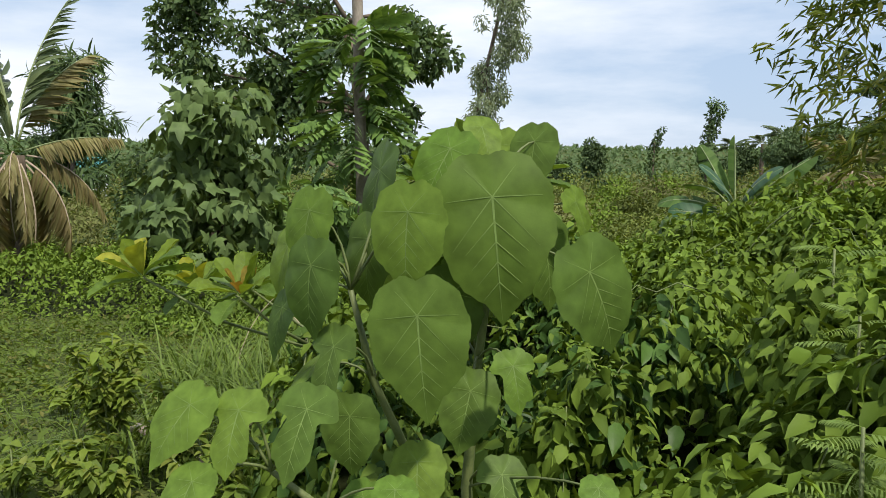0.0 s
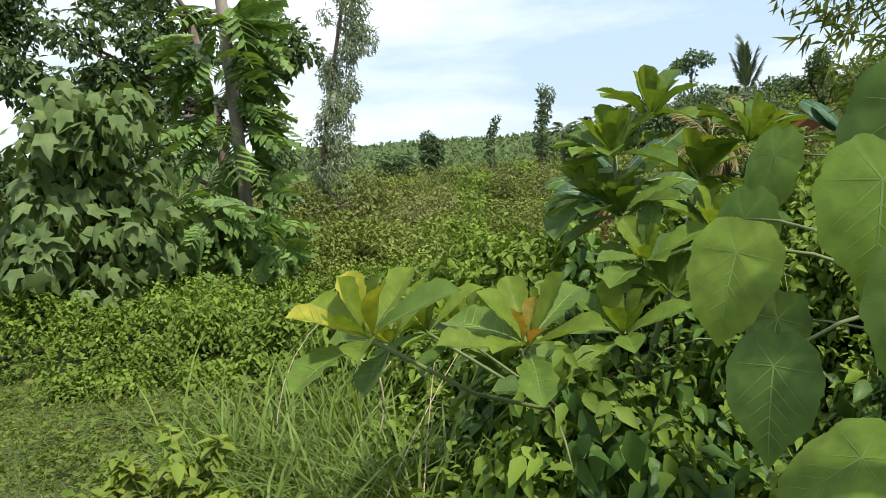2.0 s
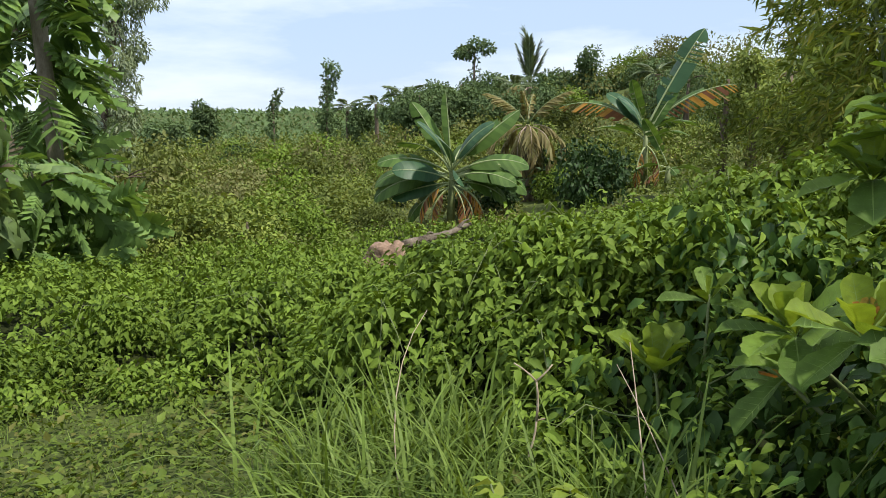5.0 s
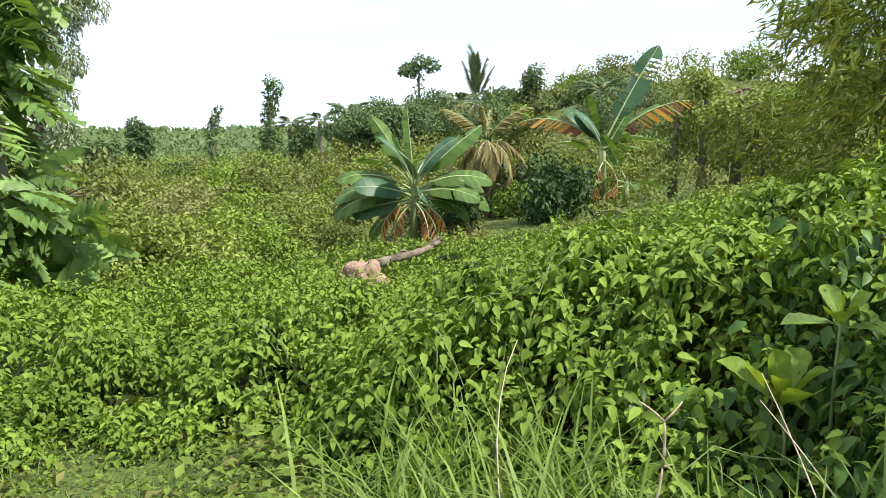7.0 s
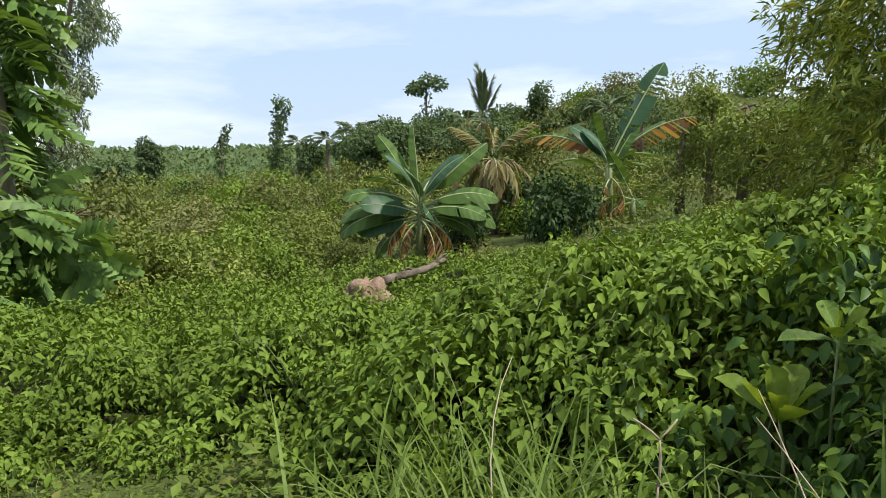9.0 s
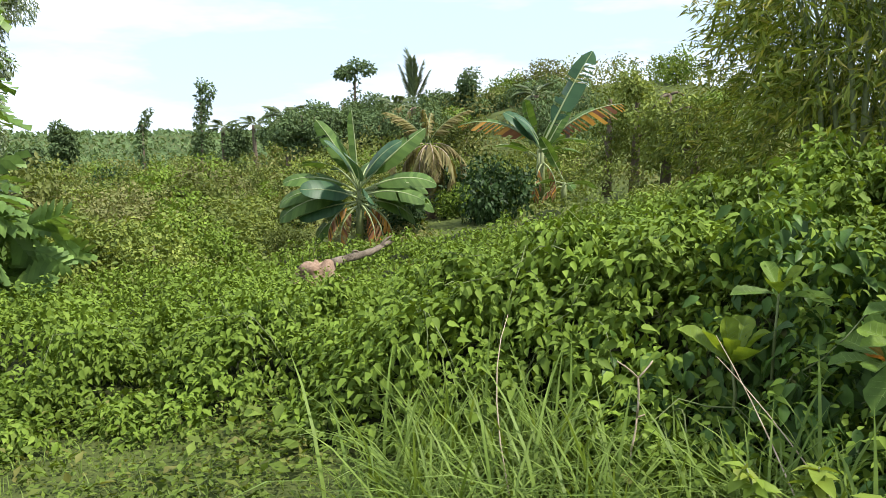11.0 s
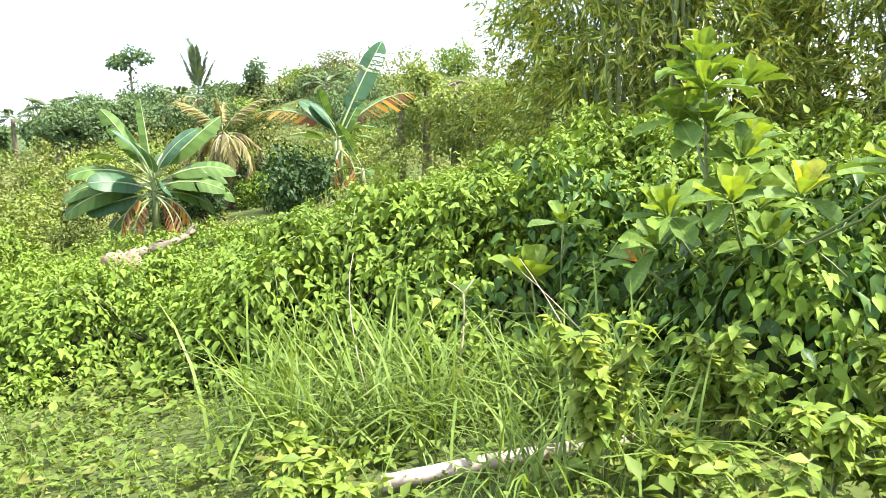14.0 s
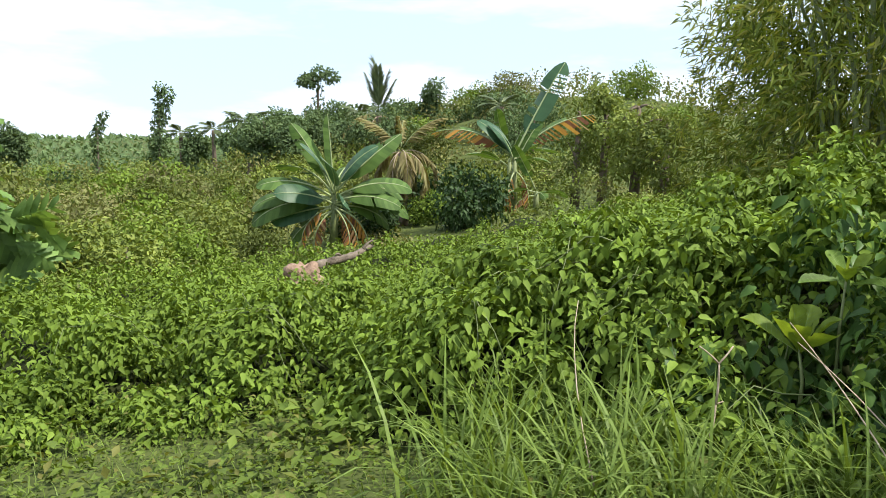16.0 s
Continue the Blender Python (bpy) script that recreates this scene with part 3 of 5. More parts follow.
f6 = scatter(DIAMOND, p6, rng.normal(0, 0.8, (n6, 3)), rng.normal(0, 0.5, (n6, 3)) + np.array([0, -0.4, 1]), rng.uniform(0.5, 1.3, n6) * 0.0075 * r6)
woods = part("far_woods", mesh_from("far_woods", *f6, M_FAR))
tagged(woods, "hazy green woods on the far ridge", "woods", kind="stuff")


# ---- leaf meshes for the broad-leaved plants ----
def ribbon(path, widths, lift=0.004):
    """A thin raised strip along a path in a leaf's plane."""
    p = np.asarray(path, dtype=float)
    d = unit(np.gradient(p, axis=0))
    s = unit(np.cross(d, np.array([[0, 0, 1.0]])))
    w = np.asarray(widths)[:, None]
    v = np.concatenate([p - s * w, p + s * w])
    v[:, 2] += lift
    n = len(p)
    f = [t for k in range(n - 1) for t in ((k, k + 1, n + k + 1), (k, n + k + 1, n + k))]
    return v, np.array(f)


def broad_leaf_mesh(name, mat, lobes=0.0, wave=0.03, seed=0, dome=0.14):
    """A big hanging leaf, stalk at the origin, tip along +y, with raised pale veins."""
    def edge(a):
        t = np.abs(np.arctan2(np.sin(a), np.cos(a)))
        r = np.interp(t, np.radians([0, 5, 13, 27, 45, 70, 100, 135, 160, 180]), [1.04, 0.93, 0.82, 0.72, 0.62, 0.515, 0.46, 0.43, 0.40, 0.33])
        cut = lobes * np.clip(np.cos(t * 3.2 + 0.2) * -1, 0, 1) * (t < 1.9)
        return r * (1 - cut) * (1 + wave * np.sin(9 * a + seed) + 0.7 * wave * np.abs(np.sin(11 * a + 2 * seed)) + 0.012 * np.sin(37 * a))

    def height(x, y):
        r, a = np.hypot(x, y), np.arctan2(x, y)
        return -dome * (r ** 2) + 0.05 * r * np.abs(np.sin(2.4 * a)) + 0.035 * r * r * np.sin(5 * a + seed) - 0.06 * np.clip(y, 0, 1) ** 3

    sides, levels = 84, 7
    a = np.linspace(-np.pi, np.pi, sides, endpoint=False)
    v = [(0, 0, 0)]
    for k in range(1, levels + 1):
        r = edge(a) * k / levels
        x, y = r * np.sin(a), r * np.cos(a)
        v += list(zip(x, y, height(x, y)))
    f = [(0, 1 + (j + 1) % sides, 1 + j) for j in range(sides)]
    for k in range(levels - 1):
        for j in range(sides):
            p, q = 1 + k * sides + j, 1 + k * sides + (j + 1) % sides
            f += [(p, q, q + sides), (p, q + sides, p + sides)]
    blade = (np.array(v), np.array(f))
    strips = []
    for deg, reach in ((0, 0.95), (40, 0.86), (-40, 0.86), (88, 0.82), (-88, 0.82), (140, 0.75), (-140, 0.75)):
        b = math.radians(deg)
        s = np.linspace(0.0, reach * edge(np.array(b)), 8)
        x, y = s * math.sin(b), s * math.cos(b)
        strips.append(ribbon(np.stack([x, y, height(x, y)], 1), np.linspace(0.010 if deg == 0 else 0.0045, 0.0012, 8), 0.005))
    for k in range(4):
        for side in (-1, 1):
            y0 = 0.2 + 0.16 * k
            s = np.linspace(0, 0.34 - 0.05 * k, 5)
            x, y = side * s * 0.75, y0 + s * 0.75
            strips.append(ribbon(np.stack([x, y, height(x, y)], 1), np.linspace(0.004, 0.001, 5), 0.005))
    veins = joined(strips)
    v, f = joined([blade, veins])
    return mesh_from(name, v, f, [mat, M_VEIN], index=[0] * len(blade[1]) + [1] * len(veins[1]))


def whorl_leaf_mesh(name, mat, sag=0.35, seed=0, notch=0.02):
    """A long leaf, broadest past its middle, with a pale midrib and side veins; base at the origin, tip along +y."""
    ys = np.linspace(0, 1, 13)
    half = np.interp(ys, [0, 0.08, 0.3, 0.55, 0.75, 0.88, 0.96, 1.0], [0.012, 0.035, 0.12, 0.195, 0.225, 0.2, 0.12, 0.0])
    half = half * (1 + 3 * notch * np.sin(ys * 31 + seed))
    cols = np.array([-1, -0.66, -0.33, 0, 0.33, 0.66, 1])

    def height(x, y):
        return -sag * y * y + 0.5 * np.abs(x) + 0.012 * np.sin(y * 40 - np.abs(x) * 30) * np.clip(np.abs(x) * 6, 0, 1) + 0.02 * np.sin(seed + y * 7)

    x = half[:, None] * cols[None]
    y = np.repeat(ys[:, None], 7, 1) + 0.08 * np.abs(x)
    v = np.stack([x, y, height(x, y)], -1).reshape(-1, 3)
    f = []
    for k in range(12):
        for j in range(6):
            p = k * 7 + j
            f += [(p, p + 1, p + 8), (p, p + 8, p + 7)]
    strips = []
    s = np.linspace(0, 0.97, 10)
    strips.append(ribbon(np.stack([s * 0, s, height(s * 0, s)], 1), np.linspace(0.011, 0.002, 10), 0.006))
    for k in range(7):
        y0 = 0.16 + 0.1 * k
        reach = 0.85 * np.interp(y0 + 0.1, ys, half)
        for side in (-1, 1):
            t = np.linspace(0, 1, 4)
            vx, vy = side * reach * t, y0 + 0.12 * t
            strips.append(ribbon(np.stack([vx, vy, height(vx, vy)], 1), np.linspace(0.004, 0.001, 4), 0.006))
    veins = joined(strips)
    n = len(f)
    v, f = joined([(v, np.array(f)), veins])
    return mesh_from(name, v, f, [mat, M_VEIN], index=[0] * n + [1] * len(veins[1]))


def facing(place, tip, normal, size, wide=1.0):
    """The pose of a leaf mesh: its base, where the tip points, where the upper side faces, its length."""
    Y = Vector(tip).normalized()
    X = Y.cross(Vector(normal)).normalized()
    Z = X.cross(Y)
    m = Matrix((X * wide, Y, Z)).transposed().to_4x4()
    return Matrix.Translation(place) @ m @ Matrix.Scale(size, 4)


# ---- the big-leaved plant beside the path ----
BX, BY = 0.05, 2.32
BZ = float(ground_z(np.array(BX), np.array(BY)))
big_plant = thing("big_leaf_plant", BX, BY, BZ, "tall green plant with huge drooping heart-shaped leaves rising from vines", "plant")
BIG = [[broad_leaf_mesh("big_leaf", M_BIG, 0.0, 0.022, 1), broad_leaf_mesh("big_leaf", M_BIG, 0.0, 0.03, 4, 0.22)],
       [broad_leaf_mesh("big_leaf", M_BIG_LIGHT, 0.0, 0.035, 2, 0.2), broad_leaf_mesh("big_leaf", M_BIG_LIGHT, 0.05, 0.03, 5)],
       [broad_leaf_mesh("big_leaf", M_BIG, 0.5, 0.02, 3)], [broad_leaf_mesh("big_leaf", M_BIG_LIGHT, 0.45, 0.05, 6, 0.2)]]
main_stem = np.array([(0, 0, 0), (-0.03, -0.02, 0.5), (0.0, -0.05, 0.95), (0.04, -0.08, 1.3), (0.02, -0.1, 1.5)])
part("stem", mesh_from("stem", *tube(main_stem, (0.024, 0.006), 8), M_STEM), big_plant)
side_stem = np.array([(0, 0, 0.25), (-0.18, -0.1, 0.55), (-0.33, -0.15, 0.9), (-0.4, -0.18, 1.2)])
part("stem", mesh_from("stem", *tube(side_stem, (0.02, 0.009), 8), M_STEM), big_plant)
low_stem = np.array([(0, 0, 0.1), (-0.25, -0.2, 0.35), (-0.45, -0.4, 0.6), (-0.58, -0.48, 0.75)])
part("stem", mesh_from("stem", *tube(low_stem, (0.018, 0.008), 8), M_STEM), big_plant)
leaf_count = 0


def big_leaf(x, y, z, size, turn, tilt, roll, kind):
    """One leaf with its stalk. turn: where it faces, from the path's start, clockwise seen from above; tilt: how far it faces up."""
    global leaf_count
    leaf_count += 1
    a, p, q = radians(turn), radians(tilt), radians(roll)
    n = Vector((-math.sin(a) * math.cos(p), -math.cos(a) * math.cos(p), math.sin(p)))
    down = (Vector((0, 0, -1)) + n * n.z).normalized()
    down.rotate(Matrix.Rotation(-q, 3, n))
    meshes = BIG[kind]
    place = Vector((x - BX, y - BY, z - BZ))
    leaf = part("leaf", meshes[leaf_count % len(meshes)], big_plant, "", facing(place, down, n, size * 0.88))
    stems = np.concatenate([main_stem, side_stem, low_stem])
    root = stems[np.argmin(np.linalg.norm(stems - (np.array(place) - np.array((0, 0, 0.12))), axis=1))]
    back = np.array(place) - np.array(n) * 0.004
    part("stalk", mesh_from("stalk", *tube(bowed(root, back, -np.array(n) * 0.03 + np.array((0, 0, 0.05))), (0.005, 0.003), 6), M_STEM), big_plant)
    return leaf


big_leaf(0.07, 2.05, 1.52, 0.41, 5, 12, -6, 0)
big_leaf(-0.14, 1.90, 1.20, 0.33, 10, 8, -6, 0)
big_leaf(-0.45, 2.02, 1.32, 0.25, 36, 10, 4, 0)
big_leaf(-0.17, 1.97, 1.48, 0.27, 25, 12, 0, 1)
big_leaf(0.35, 2.01, 1.31, 0.31, -25, 10, -26, 0)
big_leaf(-0.05, 2.25, 1.66, 0.23, 20, 30, 20, 1)
big_leaf(-0.27, 2.25, 1.59, 0.30, 65, 14, 14, 0)
big_leaf(-0.47, 2.12, 1.47, 0.22, 35, 15, 5, 1)
big_leaf(-0.38, 1.98, 1.09, 0.21, 40, 25, 0, 2)
big_leaf(-0.43, 1.82, 0.96, 0.225, 20, 38, 5, 2)
big_leaf(-0.60, 1.78, 0.97, 0.19, 15, 40, 0, 3)
big_leaf(-0.73, 1.79, 0.98, 0.20, 20, 42, 20, 1)
big_leaf(-0.33, 1.94, 0.90, 0.2, 10, 10, 0, 0)
big_leaf(0.13, 1.94, 1.05, 0.15, -5, 25, -8, 3)
big_leaf(-0.70, 1.70, 0.81, 0.17, 20, 50, 0, 1)
big_leaf(-0.19, 1.75, 0.77, 0.14, 0, 60, 0, 1)
big_leaf(0.05, 2.30, 1.73, 0.15, -20, 40, 0, 1)
big_leaf(0.23, 2.38, 1.69, 0.20, 30, 20, 0, 0)
big_leaf(0.34, 2.21, 1.50, 0.15, -40, 20, -20, 3)
big_leaf(0.34, 1.75, 0.78, 0.12, 0, 55, 0, 1)
big_leaf(-0.30, 2.19, 1.38, 0.26, 45, 12, 0, 0)
big_leaf(-0.58, 2.24, 1.15, 0.19, 55, 20, 0, 0)
big_leaf(-0.58, 2.34, 1.34, 0.20, 50, 20, 10, 1)
big_leaf(0.11, 2.49, 1.68, 0.22, 30, 35, 0, 1)
big_leaf(-0.46, 2.17, 0.99, 0.22, 80, 50, 30, 1)
big_leaf(-0.04, 2.25, 1.20, 0.27, 0, 10, 10, 0)
big_leaf(0.25, 2.28, 1.38, 0.27, -30, 15, -10, 0)

big_leaf(-0.28, 2.74, 1.35, 0.24, 80, 15, 0, 1)
big_leaf(-0.22, 2.70, 1.10, 0.22, 80, 20, 0, 0)
big_leaf(-0.15, 2.80, 1.50, 0.22, 85, 20, 5, 1)
big_leaf(0.02, 2.12, 0.92, 0.22, 8, 25, 10, 0)
big_leaf(-0.14, 2.05, 0.72, 0.20, 15, 35, -8, 1)
big_leaf(0.12, 2.10, 0.66, 0.19, -10, 35, 0, 2)
big_leaf(-0.30, 2.02, 0.62, 0.17, 20, 40, 10, 1)


# ---- whorl-leaved shrubs ----
WHORL = {"green": [whorl_leaf_mesh("whorl_leaf", M_WHORL, 0.4, 1), whorl_leaf_mesh("whorl_leaf", M_WHORL, 0.2, 4, 0.035)],
         "light": [whorl_leaf_mesh("whorl_leaf", M_WHORL_LIGHT, 0.25, 2), whorl_leaf_mesh("whorl_leaf", M_WHORL_LIGHT, 0.1, 7)],
         "yellow": [whorl_leaf_mesh("whorl_leaf", M_WHORL_YELLOW, 0.12, 3)], "red": [whorl_leaf_mesh("whorl_leaf", M_WHORL_RED, 0.05, 5)]}


def rosette(plant, x, y, z, size, leaves, colours, axis=(0, 0, 1), turn=0.0, low=12, climb=66):
    """A whorl of leaves at a shoot's end: upright young ones inside, spreading large ones outside."""
    c = Vector((x, y, z)) - plant.location
    up = Vector(axis).normalized()
    east = up.orthogonal().normalized()
    north = up.cross(east)
    for k in range(leaves):
        a = turn + k * 2.4
        inner = k / max(leaves - 1, 1)
        rise = radians(low + climb * inner + rng.uniform(-18, 18))
        out = east * math.cos(a) + north * math.sin(a)
        tip = out * math.cos(rise) + up * math.sin(rise)
        normal = up * math.cos(rise) - out * math.sin(rise)
        colour = colours[min(int(inner * len(colours)), len(colours) - 1)]
        meshes = WHORL[colour]
        s = size * (1.0 - 0.4 * inner) * rng.uniform(0.85, 1.1) * (0.7 if colour == "red" else 1.0)
        leaf = part("leaf", meshes[k % len(meshes)], plant, {"red": "orange-red young leaf", "yellow": "yellow leaf"}.get(colour, ""),
                    facing(c + out * 0.012 + up * 0.02 * inner, tip, normal, s, rng.uniform(0.92, 1.15)))


SX, SY = -0.15, 3.6
shrub = thing("whorled_shrub", SX, SY, float(ground_z(np.array(SX), np.array(SY))), "glossy shrub with whorls of broad green, yellow and orange leaves", "shrub")


def shoot(plant, points, radii):
    local = np.asarray(points) - np.array(plant.location)
    part("branch", mesh_from("branch", *tube(local, radii, 7), M_STEM), plant)


shoot(shrub, [(-0.15, 3.6, -0.1), (-0.3, 3.5, 0.4), (-0.6, 3.2, 0.75), (-0.95, 2.9, 0.95), (-1.22, 2.74, 1.16)], (0.008, 0.005))
shoot(shrub, [(-0.6, 3.2, 0.75), (-0.75, 3.0, 0.9), (-0.87, 2.76, 1.09)], (0.008, 0.005))
shoot(shrub, [(-0.4, 3.4, 0.55), (-0.7, 3.4, 0.8), (-0.96, 3.38, 1.0)], (0.008, 0.005))
shoot(shrub, [(-0.3, 3.5, 0.4), (-0.55, 3.65, 0.7), (-0.76, 3.7, 0.88)], (0.008, 0.005))
shoot(shrub, [(-0.15, 3.6, -0.1), (-0.1, 3.65, 0.6), (-0.12, 3.7, 1.1), (-0.15, 3.7, 1.5)], (0.016, 0.007))
shoot(shrub, [(-0.1, 3.65, 0.6), (0.1, 3.75, 1.0), (0.32, 3.9, 1.35)], (0.015, 0.008))
shoot(shrub, [(-0.2, 3.6, 0.2), (-0.3, 3.8, 0.45), (-0.4, 3.95, 0.6)], (0.012, 0.007))
rosette(shrub, -1.22, 2.74, 1.16, 0.225, 12, ("green", "light", "yellow", "light"), (-0.3, -0.3, 1), 0.4)
rosette(shrub, -0.85, 2.76, 1.09, 0.235, 12, ("green", "light", "light", "red"), (-0.1, -0.3, 1), 1.3)
rosette(shrub, -0.96, 3.38, 1.0, 0.225, 13, ("green", "light", "light", "light", "red"), (-0.3, -0.1, 1), 2.2)
rosette(shrub, -1.12, 3.10, 1.05, 0.19, 11, ("green", "light", "yellow"), (-0.4, -0.2, 1), 0.9)
rosette(shrub, -0.76, 3.70, 0.90, 0.25, 14, ("green", "green", "light", "light"), (-0.3, 0.1, 1), 3.0)
rosette(shrub, -0.55, 3.30, 0.75, 0.24, 11, ("green", "green", "light"), (-0.4, -0.3, 1), 1.1)
rosette(shrub, -0.60, 3.80, 0.72, 0.24, 10, ("green", "green"), (-0.5, 0.2, 1), 2.1)
rosette(shrub, -0.28, 3.40, 0.90, 0.26, 11, ("green", "green", "light"), (-0.3, -0.3, 1), 0.3)
rosette(shrub, -0.05, 3.50, 1.00, 0.24, 11, ("green", "green"), (0.0, -0.4, 1), 1.6)
rosette(shrub, -0.40, 3.95, 0.60, 0.25, 9, ("green", "green", "red"), (-0.4, 0.3, 1), 0.2)
rosette(shrub, -0.15, 3.70, 1.50, 0.27, 16, ("green", "green", "light"), (-0.1, -0.1, 1), 1.0)
rosette(shrub, -0.12, 3.70, 1.28, 0.27, 12, ("green", "green"), (-0.2, -0.2, 1), 2.0)
rosette(shrub, -0.12, 3.52, 1.12, 0.24, 11, ("green", "green", "light"), (-0.4, -0.4, 1), 0.5)
rosette(shrub, 0.05, 3.78, 1.64, 0.26, 15, ("green", "green", "green", "light"), (0.0, -0.1, 1), 1.7)
rosette(shrub, -0.16, 3.84, 1.34, 0.26, 12, ("green", "green", "light"), (-0.4, 0.0, 1), 2.9)
rosette(shrub, 0.36, 3.62, 1.52, 0.26, 13, ("green", "green", "light"), (0.3, -0.2, 1), 0.8)
rosette(shrub, 0.33, 3.90, 1.38, 0.27, 15, ("green", "green", "light", "yellow"), (0.1, 0.0, 1), 0.0)
rosette(shrub, 0.15, 3.54, 1.20, 0.26, 12, ("green", "green", "light"), (0.1, -0.3, 1), 2.6)
sapling = thing("sapling", -0.37, 4.62, float(ground_z(np.array(-0.37), np.array(4.62))), "small sapling with bright green upright leaves among vines", "sapling")
shoot(sapling, [(-0.37, 4.62, -0.1), (-0.36, 4.6, 0.3), (-0.37, 4.62, 0.46)], (0.012, 0.006))
rosette(sapling, -0.37, 4.62, 0.44, 0.30, 7, ("light", "light", "light"), (-0.1, -0.1, 1), 0.9, 52, 30)

sapling2 = thing("sapling", -0.18, 4.52, float(ground_z(np.array(-0.18), np.array(4.52))), "young plant with a few broad leaves above vines", "sapling")
shoot(sapling2, [(-0.18, 4.52, -0.1), (-0.17, 4.52, 0.5), (-0.18, 4.5, 0.80)], (0.010, 0.005))
rosette(sapling2, -0.18, 4.5, 0.76, 0.22, 6, ("green", "light"), (-0.3, -0.2, 1), 1.6)

# runner stems over the vines
runners = []
for k in range(170):
    x, y = rng.uniform(-2.0, 4.0), rng.uniform(1.2, 8.5)
    if cover_h(np.array(x), np.array(y)) < 0.2:
        continue
    a, s = rng.uniform(0, 6.28), np.linspace(0, rng.uniform(0.3, 1.1), 9)
    px, py = x + np.cos(a + 0.8 * s) * s, y + np.sin(a + 0.8 * s) * s
    runners.append(tube(np.stack([px, py, top_z(px, py) + 0.02 + 0.05 * np.sin(5 * s + k)], 1), (0.004, 0.002), 4))
tagged(part("vine_runners", mesh_from("vine_runners", *joined(runners), M_STEM)), "thin brownish-green vine stems running over the leaves", "vines", kind="stuff")


# ---- grass clumps, bright shrubs, pipe and sticks ----
def grass_mesh(n, length, seed):
    g = np.random.default_rng(seed)
    roots = np.stack([g.normal(0, 0.16, n), g.normal(0, 0.16, n), np.full(n, -0.04)], 1)
    v, f = arching_blades(roots, g.uniform(0, 6.28, n), g.uniform(0.5, 1.0, n) * length, g.uniform(0.0, 0.35, n), g.uniform(0.3, 2.3, n), BLADE, 0.8)
    return mesh_from("blades", v, f, M_GRASS)


GRASS = [grass_mesh(22, 0.8, 1), grass_mesh(19, 1.05, 2), grass_mesh(24, 0.65, 3)]
for k in range(34):
    t = k / 33
    x = -0.8 - 1.1 * rng.random() ** 1.4
    y = 3.6 + 2.2 * t + rng.uniform(-0.15, 0.15)
    if cover_h(np.array(x), np.array(y)) > 0.75:
        x -= 0.35
    along = min(max(((x + 2.08) * 0.88 - (y - 4.42) * 0.74) / 1.32, 0), 1)
    if math.hypot(x + 2.08 - 0.88 * along, y - 4.42 + 0.74 * along) < 0.24:
        x, y = x + 0.3, y + 0.25
    clump = thing("grass_clump", x, y, float(ground_z(np.array(x), np.array(y))), "tall arching green grass at the foot of the vines", "grass", "tall grass along the vines")
    clump.scale = (rng.uniform(0.5, 0.95),) * 3
    for c in range(3):
        part("blade_tuft", GRASS[(k + c) % 3], clump, "", pose(rng.normal(0, 0.06), rng.normal(0, 0.06), 0, 0, 0, rng.uniform(0, 360)))


def bright_shrub(x, y, high, wide, leaves, seed, label="yellow-green leafy shrub standing in low weeds"):
    """Upright stems with close pointed yellow-green leaves."""
    g = np.random.default_rng(seed)
    z = float(ground_z(np.array(x), np.array(y)))
    ob = thing("bright_shrub", x, y, z, label, "shrub", "yellow-green shrubs")
    p, b, fc = [], [], []
    for k in range(9):
        a = g.uniform(0, 6.28)
        end = np.array([math.cos(a) * wide * g.uniform(0.2, 1), math.sin(a) * wide * g.uniform(0.2, 1), high * g.uniform(0.6, 1.0)])
        line = bowed((0, 0, 0), end, (0, 0, 0.06), 6)
        part("stem", mesh_from("stem", *tube(line, (0.007, 0.003), 5), M_STEM), ob)
        n = leaves // 9
        t = g.uniform(0.2, 1.0, n) ** 0.7
        on = np.stack([np.interp(t, np.linspace(0, 1, 6), line[:, c]) for c in range(3)], 1)
        turn = g.uniform(0, 6.28, n)
        p.append(on), b.append(np.stack([np.cos(turn), np.sin(turn), g.normal(0.1, 0.35, n)], 1))
        fc.append(np.stack([g.normal(0, 0.35, n), g.normal(0, 0.35, n), np.ones(n)], 1))
    n = sum(len(q) for q in p)
    part("foliage", mesh_from("foliage", *scatter(OVATE, np.concatenate(p), np.concatenate(b), np.concatenate(fc), g.uniform(0.04, 0.085, n)), M_YELLOWGREEN), ob)


bright_shrub(-1.77, 3.63, 0.66, 0.2, 680, 1)
bright_shrub(-1.27, 3.31, 0.6, 0.2, 450, 7)
bright_shrub(-1.52, 2.92, 0.46, 0.2, 420, 8)
bright_shrub(-2.44, 4.46, 0.22, 0.24, 220, 2, "low yellow-green weed bush at the lawn's edge")
bright_shrub(-0.93, 2.74, 0.55, 0.2, 280, 3)
for wx, wy, wh, wr in ((-1.95, 3.05, 0.34, 0.26), (-1.75, 3.35, 0.3, 0.22), (-1.42, 2.75, 0.26, 0.2)):
    bright_shrub(wx, wy, wh, wr, 170, int(-100 * wx), "low yellow-green weeds sprouting from the lawn")
bright_shrub(-2.2, 4.75, 0.22, 0.2, 160, 5, "low yellow-green weed bush at the lawn's edge")

pipe = thing("fallen_pipe", -1.62, 4.03, -0.04, "weathered pinkish-white pipe lying in the grass", "pipe")
pipe_line = np.array([(-2.14, 4.37, 0.025), (-1.76, 4.05, 0.035), (-1.27, 3.63, 0.03)]) - np.array(pipe.location)
part("pipe_body", mesh_from("pipe_body", *tube(bowed(pipe_line[0], pipe_line[2], (0, 0, 0.015), 9), (0.031, 0.031), 18), M_PIPE), pipe)
